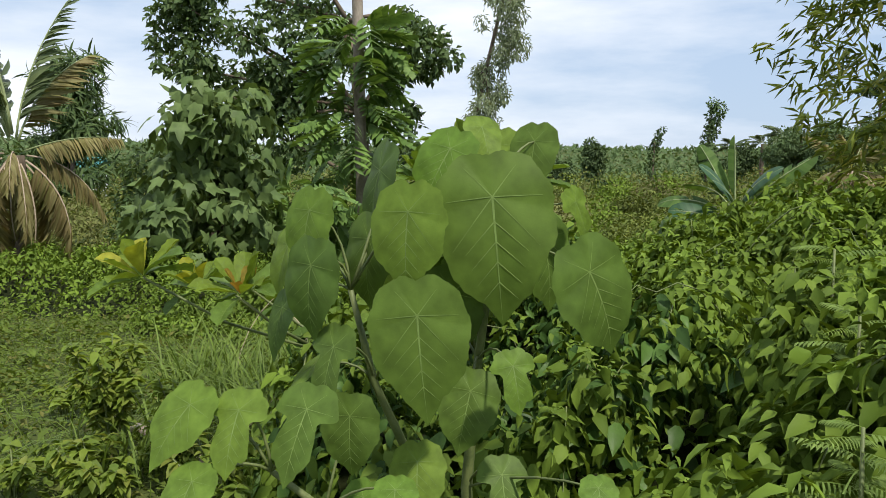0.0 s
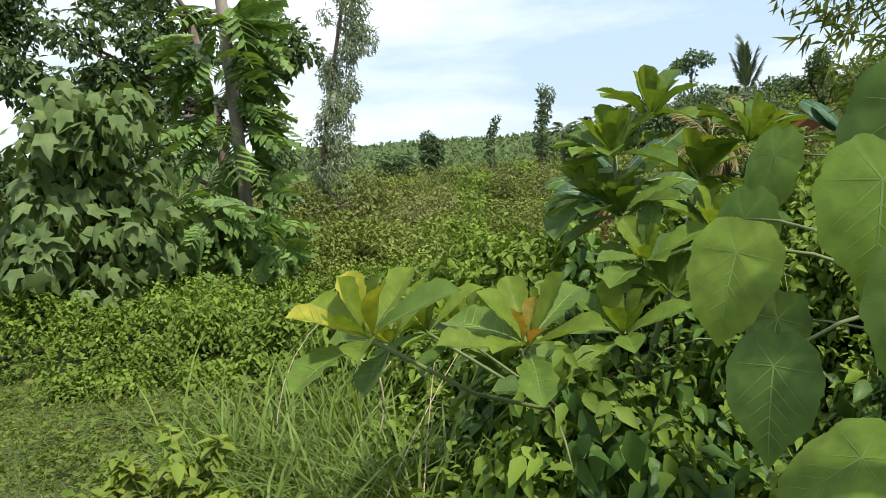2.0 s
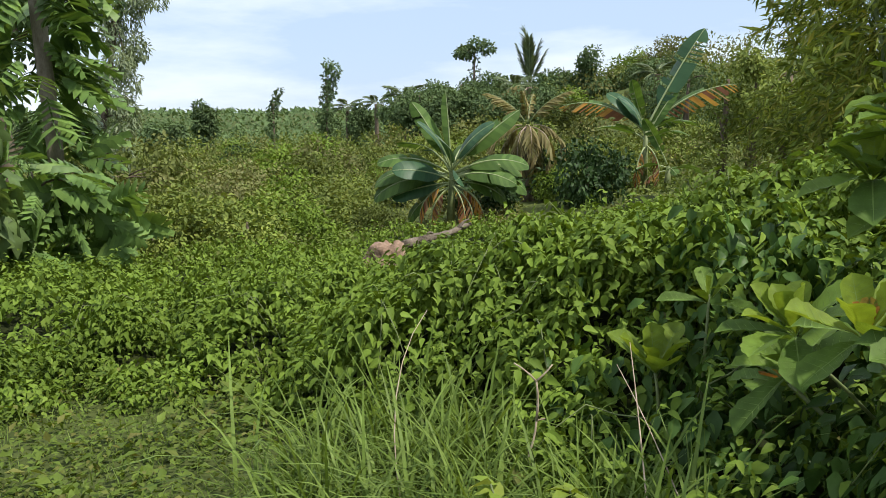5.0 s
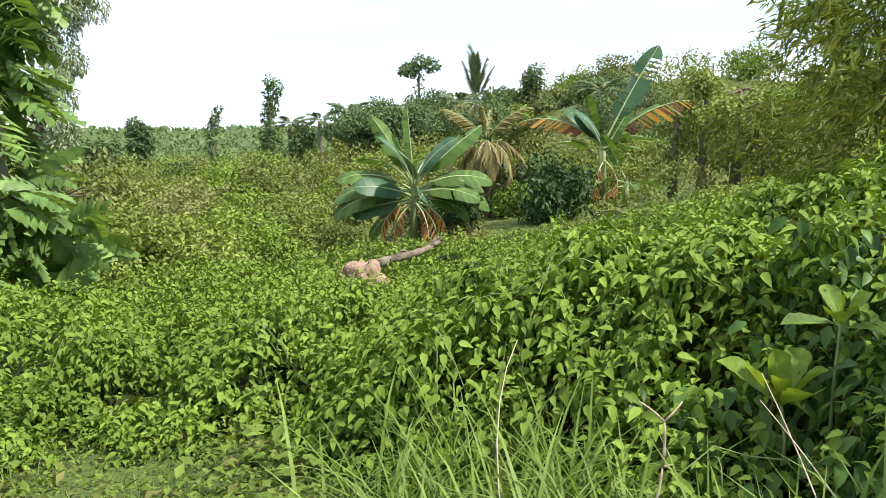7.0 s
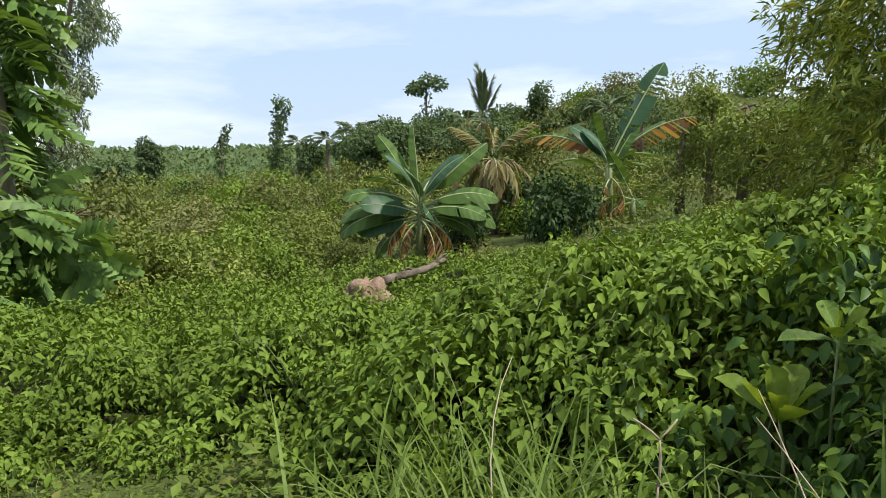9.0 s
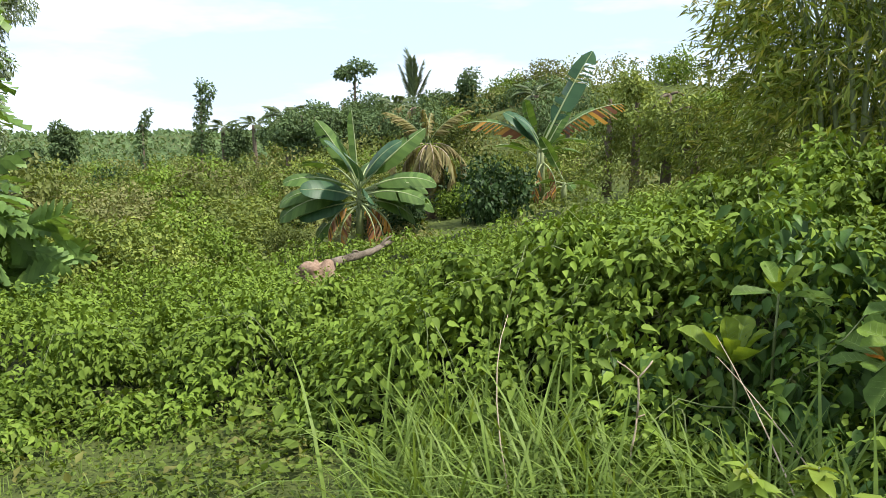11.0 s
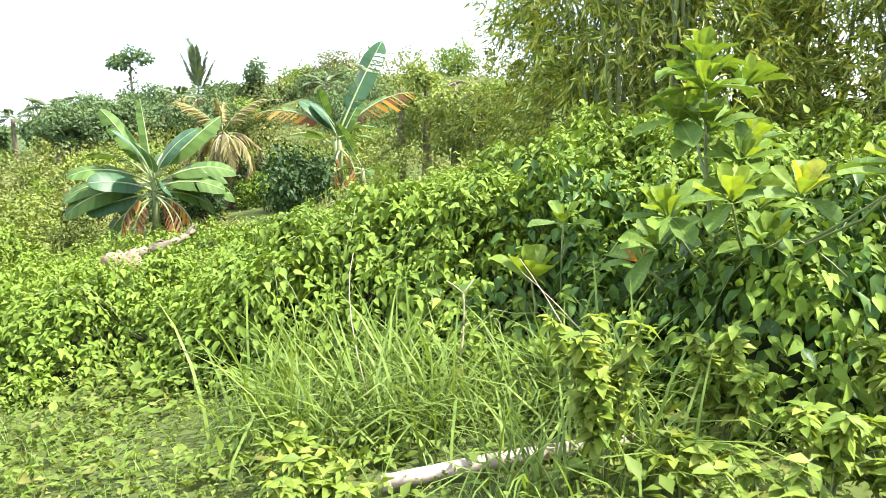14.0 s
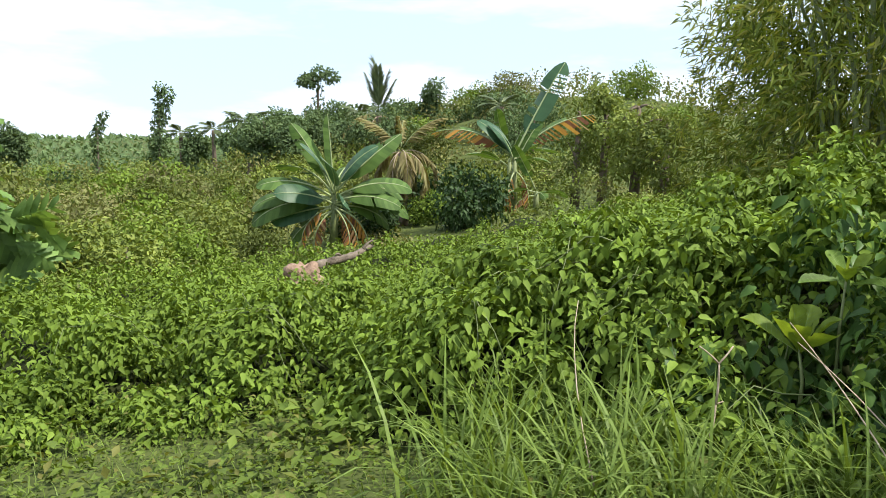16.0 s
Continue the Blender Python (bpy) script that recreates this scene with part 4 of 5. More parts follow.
for t in (0.02, 0.42, 0.80):
    c = pipe_line[0] * (1 - t) + pipe_line[2] * t + np.array((0, 0, 0.06 * t * (1 - t)))
    d = unit(pipe_line[2] - pipe_line[0])
    part("joint_ring", mesh_from("joint_ring", *tube(np.array([c - d * 0.008, c, c + d * 0.008]), (0.032, 0.034, 0.032), 18), M_DRY), pipe)

stick = thing("forked_stick", -0.97, 4.74, -0.05, "bare pale forked stick standing in tall grass", "stick")
for a, b, r in (((0, 0, 0.0), (-0.02, -0.01, 0.22), 0.0065), ((-0.02, -0.01, 0.22), (0.02, -0.01, 0.36), 0.006), ((0.02, -0.01, 0.36), (0.01, -0.02, 0.54), 0.006),
                ((0.01, -0.02, 0.54), (-0.07, 0.03, 0.62), 0.0045), ((0.01, -0.02, 0.54), (0.07, -0.05, 0.61), 0.0045), ((0.02, -0.01, 0.36), (0.05, -0.03, 0.37), 0.004)):
    part("limb", mesh_from("limb", *tube(bowed(a, b, (0.008, 0, 0), 4), (r, r * 0.7), 6), M_DRY), stick)


def dry_stem(a, b, r, bow=(0, 0, 0.05)):
    ob = part("straw_cane", mesh_from("straw_cane", *tube(bowed((0, 0, 0), np.subtract(b, a), bow, 7), (r, r * 0.4), 6), M_DRY), None, "", Matrix.Translation(a))
    tagged(ob, "thin dry straw-coloured stem leaning through the vines", "cane", "dry canes")


dry_stem((-1.25, 3.75, 0.0), (-0.55, 4.6, 0.62), 0.0045)
dry_stem((-1.0, 3.7, 0.0), (-0.72, 4.5, 0.58), 0.004)
dry_stem((-1.5, 4.9, -0.1), (-1.15, 5.3, 0.7), 0.004, (-0.1, 0, 0.1))


def fine_shrub(x, y, z, seed):
    """A low shrub with finely divided feathery leaves."""
    g = np.random.default_rng(seed)
    foot = float(ground_z(np.array(x), np.array(y)))
    ob = thing("feathery_shrub", x, y, foot, "light green feathery-leaved shrub growing out of vines", "shrub", "feathery shrubs")
    part("stem", mesh_from("stem", *tube([(0, 0, 0), (0.02, 0, (z - foot) * 0.6), (0, 0, z - foot)], (0.012, 0.005), 6), M_STEM), ob)
    for k in range(28):
        a = 2.4 * k
        tip = Vector((math.cos(a), math.sin(a), g.uniform(0.0, 0.5)))
        v, f = FINE_PINNATE
        if k == 0:
            leaf = mesh_from("feather_leaf", v, f, M_FEATHER)
        part("leaf", leaf, ob, "", facing(Vector((0, 0, (z - foot) * (0.55 + 0.45 * k / 27))), tip, Vector((0, 0, 1)), g.uniform(0.12, 0.2)))


fine_shrub(1.02, 1.75, 0.95, 1)
fine_shrub(1.45, 2.75, 1.3, 2)
fine_shrub(1.25, 2.2, 1.15, 3)


# ---- trees and tall plants ----
def crown_leaves(g, blobs, per_area, template, size, droop=0.5, shell=0.55):
    """Leaves over a set of blobs (x, y, z, radius, flatness)."""
    p, b, f = [], [], []
    for x, y, z, r, flat in blobs:
        n = max(8, int(per_area * r * r))
        d = unit(g.normal(0, 1, (n, 3)))
        q = r * (shell + (1.08 - shell) * g.random(n) ** 0.6)[:, None]
        p.append(np.array((x, y, z)) + d * q * np.array((1, 1, flat)))
        b.append(d * 0.5 + g.normal(0, 0.5, (n, 3)) + np.array((0, 0, -droop)))
        f.append(d * 1.0 + g.normal(0, 0.3, (n, 3)) + np.array((0, 0, 0.35)))
    p = np.concatenate(p)
    return scatter(template, p, np.concatenate(b), np.concatenate(f), g.uniform(0.65, 1.25, len(p)) * size)


def blob_crown(g, cx, cy, cz, rx, ry, rz, count, low=0.3, high=0.5):
    """An uneven crown: blobs spread through an ellipsoid, more towards its outside."""
    d = unit(g.normal(0, 1, (count, 3))) * (g.uniform(0.35, 1.0, count) ** 0.5)[:, None]
    return [(cx + a * rx, cy + b * ry, cz + c * rz, g.uniform(low, high), g.uniform(0.6, 0.95)) for a, b, c in d]


def tree(name, x, y, label, category, trunk, radii, blobs, mat, template, size, per_area, seed, bark=M_BARK, droop=0.5, limbs=8, group=""):
    """A tree: tapered trunk, limbs to its blobs, and a crown of leaves. Coordinates are from its foot."""
    g = np.random.default_rng(seed)
    ob = thing(name, x, y, float(ground_z(np.array(x), np.array(y))), label, category, group)
    trunk = np.asarray(trunk, dtype=float)
    part("trunk", mesh_from("trunk", *tube(trunk, radii, 9), bark), ob)
    for k in range(min(limbs, len(blobs))):
        bl = blobs[int(g.integers(len(blobs)))]
        end = np.array(bl[:3])
        root = trunk[np.argmin(np.abs(trunk[:, 2] - (end[2] - 0.35 * np.hypot(*(end[:2] - trunk[-1, :2])))))]
        part("limb", mesh_from("limb", *tube(bowed(root, end, (0, 0, 0.15), 6), (radii[-1] * 0.9, radii[-1] * 0.25), 6), bark), ob)
    part("crown", mesh_from("crown", *crown_leaves(g, blobs, per_area, template, size, droop), mat), ob)
    return ob


G = np.random.default_rng(3)
# broad lobed-leaf bush
tree("lobed_leaf_bush", -3.95, 12.4, "rounded bush thick with large pale-green lobed leaves", "bush", [(0, 0, 0), (0.05, 0, 1.0), (0, 0.1, 2.2), (0.05, 0, 3.2)], (0.09, 0.03),
     blob_crown(G, 0.0, 0, 1.3, 1.15, 1.15, 1.0, 30, 0.4, 0.6) + blob_crown(G, 0.1, 0, 2.8, 0.8, 0.8, 0.95, 20, 0.35, 0.5), M_LOBED, LOBED, 0.27, 150, 11, droop=0.9)
tree("cut_leaf_bush", -2.5, 13.2, "leafy bush with dark palmate leaves at the tree's foot", "bush", [(0, 0, 0), (0, 0, 0.8), (0.1, 0, 1.6)], (0.06, 0.02),
     blob_crown(G, 0.2, 0, 1.2, 0.85, 0.9, 0.8, 18, 0.35, 0.5), M_CLIMBER, CUT_LEAF, 0.5, 48, 12, droop=0.5)

# bare pole of a tree, wrapped by a climber with cut leaves
climbed = thing("climber_covered_tree", -1.95, 17.4, float(ground_z(np.array(-1.95), np.array(17.4))), "slim pale trunk wrapped by a climber with deeply cut leaves", "tree")
part("trunk", mesh_from("trunk", *tube([(0.1, 0, 0), (0.06, 0, 2.5), (0.0, 0, 5), (-0.06, 0, 7.5), (-0.14, 0, 11)], (0.15, 0.11), 10), M_PALE_BARK), climbed)
n = 150
cz = G.uniform(1.0, 6.0, n)
ca2 = G.uniform(0, 6.28, n)
cr = 0.12 + G.uniform(0, 0.75, n) * np.interp(cz, [1.0, 2.5, 4.5, 6.0], [1.0, 0.8, 0.6, 0.35]) + 0.5 * (np.cos(ca2) < 0) * G.random(n)
cp = np.stack([np.cos(ca2) * cr, np.sin(ca2) * cr, cz], 1)
cb = np.stack([np.cos(ca2), np.sin(ca2), G.normal(-0.1, 0.35, n)], 1)
cfc = np.stack([np.cos(ca2) * 0.4, np.sin(ca2) * 0.4, np.ones(n)], 1) + G.normal(0, 0.25, (n, 3))
part("climber", mesh_from("climber", *scatter(CUT_LEAF, cp, cb, cfc, G.uniform(0.6, 1.05, n)), M_CLIMBER), climbed, "deeply cut glossy climber leaves")

# tall spreading tree behind it
tall = blob_crown(G, -3.6, 0, 7.6, 3.4, 2.6, 2.7, 40, 0.45, 0.8) + blob_crown(G, 0.9, 0, 7.4, 2.0, 1.6, 1.7, 24, 0.35, 0.6) + blob_crown(G, -2.2, 0, 4.4, 2.2, 1.6, 1.5, 14, 0.5, 0.8) + blob_crown(G, 0.9, 0, 4.4, 1.1, 1.0, 1.6, 9, 0.3, 0.5)
tree("spreading_tree", -2.6, 25.5, "tall spreading tree with dark green clustered leaves and sky gaps", "tree", [(0, 0, 0), (0.1, 0, 2.5), (-0.2, 0, 5), (-0.6, 0, 8)], (0.3, 0.1), tall, M_TREE, DIAMOND, 0.27, 420, 14, limbs=24)
tree("slim_tree", 1.2, 38.2, "slim feathery grey-green tree leaning against the sky", "tree", [(0, 0, 0), (0.2, 0, 4), (1.0, 0, 8), (1.9, 0, 12), (2.4, 0, 15)], (0.16, 0.05),
     [(0.1 + 0.17 * z + G.normal(0, 0.62), G.normal(0, 0.6), z, G.uniform(0.28, 0.6), 1.3) for z in np.linspace(2.2, 15, 66)], M_TREE_GREY, LEAFLET, 0.26, 800, 15, droop=0.8, limbs=16)
tree("thicket", 1.3, 33.0, "dark leafy thicket round a slim tree's foot", "bush", [(0, 0, 0), (0, 0, 1.5)], (0.1, 0.04), blob_crown(G, 0.4, 0, 1.4, 1.9, 1.2, 1.6, 22, 0.5, 0.8), M_FIELD, DIAMOND, 0.24, 260, 16)
tree("thicket", -9.1, 23.5, "dark leafy thicket beside the coconut palm", "bush", [(0, 0, 0), (0, 0, 1.5)], (0.1, 0.04),
     blob_crown(np.random.default_rng(77), 0, 0, 2.0, 1.0, 1.0, 1.6, 20, 0.4, 0.7), M_TREE, DIAMOND, 0.22, 340, 19)
tree("dark_tree", -21.6, 44.0, "dark dense conifer-like tree far behind the palm", "tree", [(0, 0, 0), (0, 0, 5)], (0.3, 0.1),
     [(G.normal(0, 1.7 - 0.13 * z), G.normal(0, 1), z, 1.0, 0.45) for z in np.linspace(2, 10.0, 30)], M_TREE, LANCE, 0.9, 150, 17)
tree("dark_tree", -15.5, 47.0, "low dark tree beside a far house", "tree", [(0, 0, 0), (0, 0, 3)], (0.25, 0.1), blob_crown(G, 0, 0, 4.2, 2.4, 1.5, 1.4, 14, 0.8, 1.2), M_TREE, OVAL, 0.6, 90, 18)


def frond_mesh(length, droop, leaflet, pairs, mat, seed, hang=0.5, rib=M_PALE_STEM, torn=0.0, splay=0.8):
    """A palm frond along +y that arches down: a tapering rib with narrow leaflets."""
    g = np.random.default_rng(seed)
    t = np.linspace(0, 1, 10)
    a = droop * t
    rib_line = np.stack([0 * t, np.cumsum(np.cos(a)) / 10 * length, np.cumsum(-np.sin(a)) / 10 * length], 1)
    rv, rf = tube(rib_line, (0.022, 0.005), 6)
    s = np.repeat(np.linspace(0.12, 0.98, pairs), 2)
    side = np.tile([-1.0, 1.0], pairs)
    keep = g.random(len(s)) > torn
    s, side = s[keep], side[keep]
    on = np.stack([np.interp(s, t, rib_line[:, c]) for c in range(3)], 1)
    blade = np.stack([side * splay, 0.55 + 0 * s, -hang + g.normal(0, 0.12, len(s))], 1)
    reach = leaflet * np.interp(s, [0, 0.15, 0.5, 1], [0.5, 0.85, 1.0, 0.45]) * g.uniform(0.85, 1.1, len(s))
    lv, lf = scatter(LANCE, on, blade, np.stack([0 * s, 0 * s, np.ones(len(s))], 1) + g.normal(0, 0.2, (len(s), 3)), reach, reach * 1.0)
    v, f = joined([(rv, rf), (lv, lf)])
    return mesh_from("frond", v, f, [rib, mat], index=[0] * len(rf) + [1] * len(lf))


def palm(name, x, y, label, crown, trunk_r, fronds, group="", trunk_mat=M_BARK):
    """A palm: a ringed trunk up to crown (z over its foot) and fronds (mesh, turn, rise in degrees, scale)."""
    ob = thing(name, x, y, float(ground_z(np.array(x), np.array(y))), label, "palm", group)
    zs = np.linspace(0, crown, 12)
    line = np.stack([0.04 * np.sin(zs), 0 * zs, zs], 1)
    part("trunk", mesh_from("trunk", *tube(line, [trunk_r * (1.25 - 0.35 * k / 11 + 0.06 * (k % 2)) for k in range(12)], 10), trunk_mat), ob)
    for mesh, turn, rise, s in fronds:
        part("frond", mesh, ob, "", Matrix.Translation((0, 0, crown)) @ pose(0, 0, 0, 0, 0, turn) @ pose(0, 0, 0, rise, 0, 0) @ Matrix.Scale(s, 4))
    return ob


F_DRY = frond_mesh(2.4, 1.5, 0.75, 55, M_PALM_DRY, 2, 1.3)
F_STIFF = frond_mesh(2.8, 0.25, 0.6, 56, M_PALM, 3, 0.2)
F_DEAD = frond_mesh(2.2, 2.1, 0.7, 44, M_PALM_DRY, 4, 1.0, M_DRY, 0.25)
F_SPIKE = frond_mesh(2.8, 0.12, 0.75, 60, M_PALM, 6, 0.0, M_STEM, 0.0, 0.32)
F_RAG = frond_mesh(2.7, 0.45, 0.6, 46, M_PALM, 9, 0.5, M_PALE_STEM, 0.3, 0.6)
F_RAG_DRY = frond_mesh(2.6, 0.8, 0.7, 46, M_PALM_DRY, 10, 0.9, M_PALE_STEM, 0.25, 0.6)
F_LONG = frond_mesh(2.9, 0.4, 0.6, 64, M_PALM, 23, 0.5, M_PALE_STEM, 0.1, 0.6)
F_ARM = frond_mesh(2.6, 0.5, 0.62, 60, M_PALM_DRY, 21, 1.3, M_PALE_STEM, 0.1, 0.5)
F_HANG = frond_mesh(2.3, 1.3, 0.62, 60, M_PALM_DRY, 22, 1.2, M_DRY, 0.1, 0.45)
palm("coconut_palm", -7.7, 13.4, "short coconut palm with drooping dry straw-coloured fronds", 2.55, 0.15,
     [(F_LONG, 100, 86, 1.35), (F_LONG, 150, 83, 1.3), (F_LONG, 60, 80, 1.3), (F_LONG, 80, 74, 1.2), (F_LONG, 110, 66, 1.3), (F_LONG, 95, 80, 1.4), (F_RAG, 300, 84, 1.1), (F_RAG_DRY, 330, 74, 1.0), (F_RAG_DRY, 75, 70, 1.1), (F_RAG_DRY, 110, 62, 0.9), (F_ARM, 272, 24, 0.75), (F_ARM, 80, 20, 0.9)]
     + [(F_HANG, a, r, c) for a, r, c in ((265, -25, 0.95), (240, -45, 0.95), (215, -10, 0.85), (190, -55, 0.9), (170, -30, 0.8), (145, -50, 1.0), (120, -15, 0.9), (95, -40, 1.0), (60, -20, 0.9), (300, -45, 0.95), (282, 0, 0.85), (205, 15, 0.7), (130, 10, 0.75))])
palm("broken_palm", 29.5, 44.6, "ragged palm with stiff upright fronds and hanging dead ones", 3.9 - float(ground_z(np.array(29.5), np.array(44.6))), 0.22,
     [(F_SPIKE, 30, 88, 1.4), (F_SPIKE, 140, 84, 1.2), (F_SPIKE, 230, 80, 1.1), (F_STIFF, 235, 72, 1.0), (F_STIFF, 50, 80, 1.1), (F_DEAD, 100, -20, 1.2), (F_DEAD, 250, -25, 1.2), (F_DEAD, 180, -30, 1.2), (F_DRY, 290, 10, 1.3), (F_DRY, 70, 15, 1.3)])
palm("dry_palm", 12.3, 22.2, "low palm of dry brown hanging fronds behind the bananas", 2.5, 0.18,
     [(F_DEAD, a, -25 + 20 * (k % 3), 0.85) for k, a in enumerate(range(0, 360, 30))] + [(F_RAG_DRY, 45 + 90 * k, 62, 0.7) for k in range(4)])
far_fan = frond_mesh(1.9, 0.9, 0.8, 24, M_PALM, 5, 0.4)
for az, dist, elev, s in ((44.4, 66, 2.9, 1.0), (43.4, 68, 2.5, 0.9), (28.5, 64, 2.0, 1.1), (26.2, 80, 1.5, 1.0), (36.8, 60, 2.6, 1.0), (47.3, 52, 3.3, 0.9), (24.0, 85, 1.3, 1.0)):
    fx, fy = -3.0 + dist * math.sin(radians(az)), 3.0 + dist * math.cos(radians(az))
    palm("far_palm", fx, fy, "small dark palm on the far skyline", 1.5 + dist * math.tan(radians(elev)) - float(ground_z(np.array(fx), np.array(fy))), 0.2, [(far_fan, 40 * k + 13 * fx, 8 + 22 * (k % 3), s) for k in range(9)], "far palms")


# ---- bananas ----
def banana_leaf_mesh(length, width, droop, tears, mat, seed, fold=0.15, under=None, flip=1):
    """A paddle leaf along +y: thick pale midrib, two halves torn into strips."""
    g = np.random.default_rng(seed)
    n = 22
    t = np.linspace(0, 1, n)
    a = droop * (t ** 1.3)
    line = np.stack([0 * t, np.cumsum(np.cos(a)) / n * length, np.cumsum(-np.sin(a)) / n * length], 1)
    half = width * np.interp(t, [0, 0.18, 0.26, 0.42, 0.78, 0.93, 1], [0.0, 0.02, 0.3, 0.48, 0.46, 0.28, 0.03])
    v, f = [], []
    for side in (-1, 1):
        hang = fold if side < 0 or under is None else 1.25
        edge_tears = tears if side < 0 or under is None else 0.8
        if side > 0:
            first = len(f)
        for k in range(4, n - 1):
            gap = 0.0
            if g.random() < edge_tears:
                gap, hang = 0.65, (fold + g.uniform(0.0, 0.7) if side < 0 or under is None else g.uniform(1.0, 1.5))
            grow = 1.0 if side < 0 or under is None else 1.3 * g.uniform(0.6, 1.15)
            w0, w1 = half[k] * grow, half[k + 1] * grow
            b = len(v)
            p0, p1 = line[k], line[k + 1]
            q1 = p1 + (p0 - p1) * gap
            for p, w in ((p0, w0), (q1, w1)):
                v += [tuple(p), (side * w * 0.5 * math.cos(hang), p[1] + 0.1 * w, p[2] - w * 0.5 * math.sin(hang) + 0.04 * w), (side * w * math.cos(hang), p[1] + 0.22 * w, p[2] - w * math.sin(hang) * 1.15)]
            f += [(b, b + 1, b + 4), (b, b + 4, b + 3), (b + 1, b + 2, b + 5), (b + 1, b + 5, b + 4)]
    v = [(flip * a, b, c) for a, b, c in v]
    rv, rf = tube(line, (0.035, 0.006), 6)
    nb = len(f)
    v, f = joined([(np.array(v), np.array(f)), (rv, rf)])
    return mesh_from("banana_leaf", v, f, [mat, M_PALE_STEM, under or mat], index=[0] * first + [2] * (nb - first) + [1] * len(rf))


# The flag and the in-between leaves are coloured as if in shade.
BAN = {"whole": banana_leaf_mesh(2.2, 0.68, 1.1, 0.05, M_BANANA, 1), "torn": banana_leaf_mesh(2.2, 0.7, 1.3, 0.25, M_BANANA, 2), "up": banana_leaf_mesh(2.4, 0.62, 0.6, 0.1, M_BANANA, 3, 0.2),
       "spear": banana_leaf_mesh(2.1, 0.34, 0.05, 0.0, M_BANANA, 4, 1.2), "dry": banana_leaf_mesh(1.9, 0.75, 1.5, 0.4, M_BANANA_DRY, 5, 0.9), "flag": banana_leaf_mesh(3.2, 0.8, 0.3, 0.3, M_BANANA_SHADED, 7, 0.1),
       "paddle": banana_leaf_mesh(2.3, 0.78, 1.15, 0.06, M_BANANA, 8, 0.3), "dusk": banana_leaf_mesh(2.2, 0.75, 0.8, 0.12, M_BANANA_SHADED, 10, 0.15), "tall": banana_leaf_mesh(2.3, 0.58, 0.45, 0.05, M_BANANA, 9, 0.2),
       "half_dry": banana_leaf_mesh(2.9, 0.9, 0.8, 0.12, M_BANANA, 6, 0.2, M_BANANA_DRY), "half_dry_left": banana_leaf_mesh(2.9, 0.7, 1.15, 0.06, M_BANANA, 12, 0.15, M_BANANA_DRY, -1)}


def banana(x, y, high, label, leaves, seed):
    """A banana plant: sheathed stem and leaves (kind, turn, rise, scale)."""
    ob = thing("banana_plant", x, y, float(ground_z(np.array(x), np.array(y))), label, "banana plant", "banana plants")
    part("stem", mesh_from("stem", *tube([(0, 0, 0), (0.02, 0, high * 0.5), (0.03, 0, high)], (0.13, 0.10, 0.06), 10), M_STEM), ob)
    for k, (kind, turn, rise, s) in enumerate(leaves):
        part("leaf", BAN[kind], ob, {"dry": "brown withered leaf", "half_dry": "orange and brown torn leaf", "half_dry_left": "arching leaf with an orange dying half", "flag": "tall torn upright leaf"}.get(kind, ""),
             Matrix.Translation((0.02, 0, high * (1.0 - 0.3 * k / len(leaves)))) @ pose(0, 0, 0, 0, 0, turn) @ pose(0, 0, 0, rise, 0, 0) @ pose(0, 0, 0, 0, {"flag": 60, "up": 70 if turn < 180 else -70, "half_dry_left": -25, "half_dry": 20, "dusk": -60 if turn < 180 else 60, "tall": -65 if turn < 180 else 65, "paddle": -38 if turn < 180 else 38, "whole": 25 if turn < 180 else -25, "torn": 25 if turn < 180 else -25}.get(kind, 0), 0) @ Matrix.Scale(s, 4))
    return ob


banana(7.9, 19.9, 1.65, "young banana plant with green leaves and withered brown skirts",
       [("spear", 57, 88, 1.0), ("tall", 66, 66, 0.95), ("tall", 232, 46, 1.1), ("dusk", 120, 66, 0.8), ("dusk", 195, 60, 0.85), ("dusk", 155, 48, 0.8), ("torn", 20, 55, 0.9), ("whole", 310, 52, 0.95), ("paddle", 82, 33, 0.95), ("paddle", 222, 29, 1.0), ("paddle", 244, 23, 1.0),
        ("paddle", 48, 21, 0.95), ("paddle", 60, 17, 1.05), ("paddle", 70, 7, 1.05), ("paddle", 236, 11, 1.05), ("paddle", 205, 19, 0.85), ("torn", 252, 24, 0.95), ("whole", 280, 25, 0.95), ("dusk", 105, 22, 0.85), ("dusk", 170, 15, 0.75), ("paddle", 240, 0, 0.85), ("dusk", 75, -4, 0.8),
        ("dry", 70, -15, 0.85), ("dry", 235, -20, 0.95), ("dry", 180, -25, 0.8), ("dry", 210, -30, 0.9), ("dry", 250, -12, 0.8), ("dry", 85, -30, 0.8), ("paddle", 66, -18, 0.75)], 1)
banana(15.0, 19.6, 2.05, "taller banana plant with torn flag leaf and orange dying leaves",
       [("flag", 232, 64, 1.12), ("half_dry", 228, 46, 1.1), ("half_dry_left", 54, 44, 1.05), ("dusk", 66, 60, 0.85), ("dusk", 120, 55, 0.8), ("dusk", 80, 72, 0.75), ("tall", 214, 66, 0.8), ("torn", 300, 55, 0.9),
        ("dry", 180, -30, 0.8), ("dry", 110, -30, 0.8)], 2)
banana(15.3, 18.9, 0.8, "banana sucker with upright leaves at a taller plant's foot",
       [("up", 50, 66, 0.75), ("whole", 60, 20, 0.6), ("whole", 230, 20, 0.5), ("dry", 60, 0, 0.6), ("torn", 134, 30, 0.5)], 3)
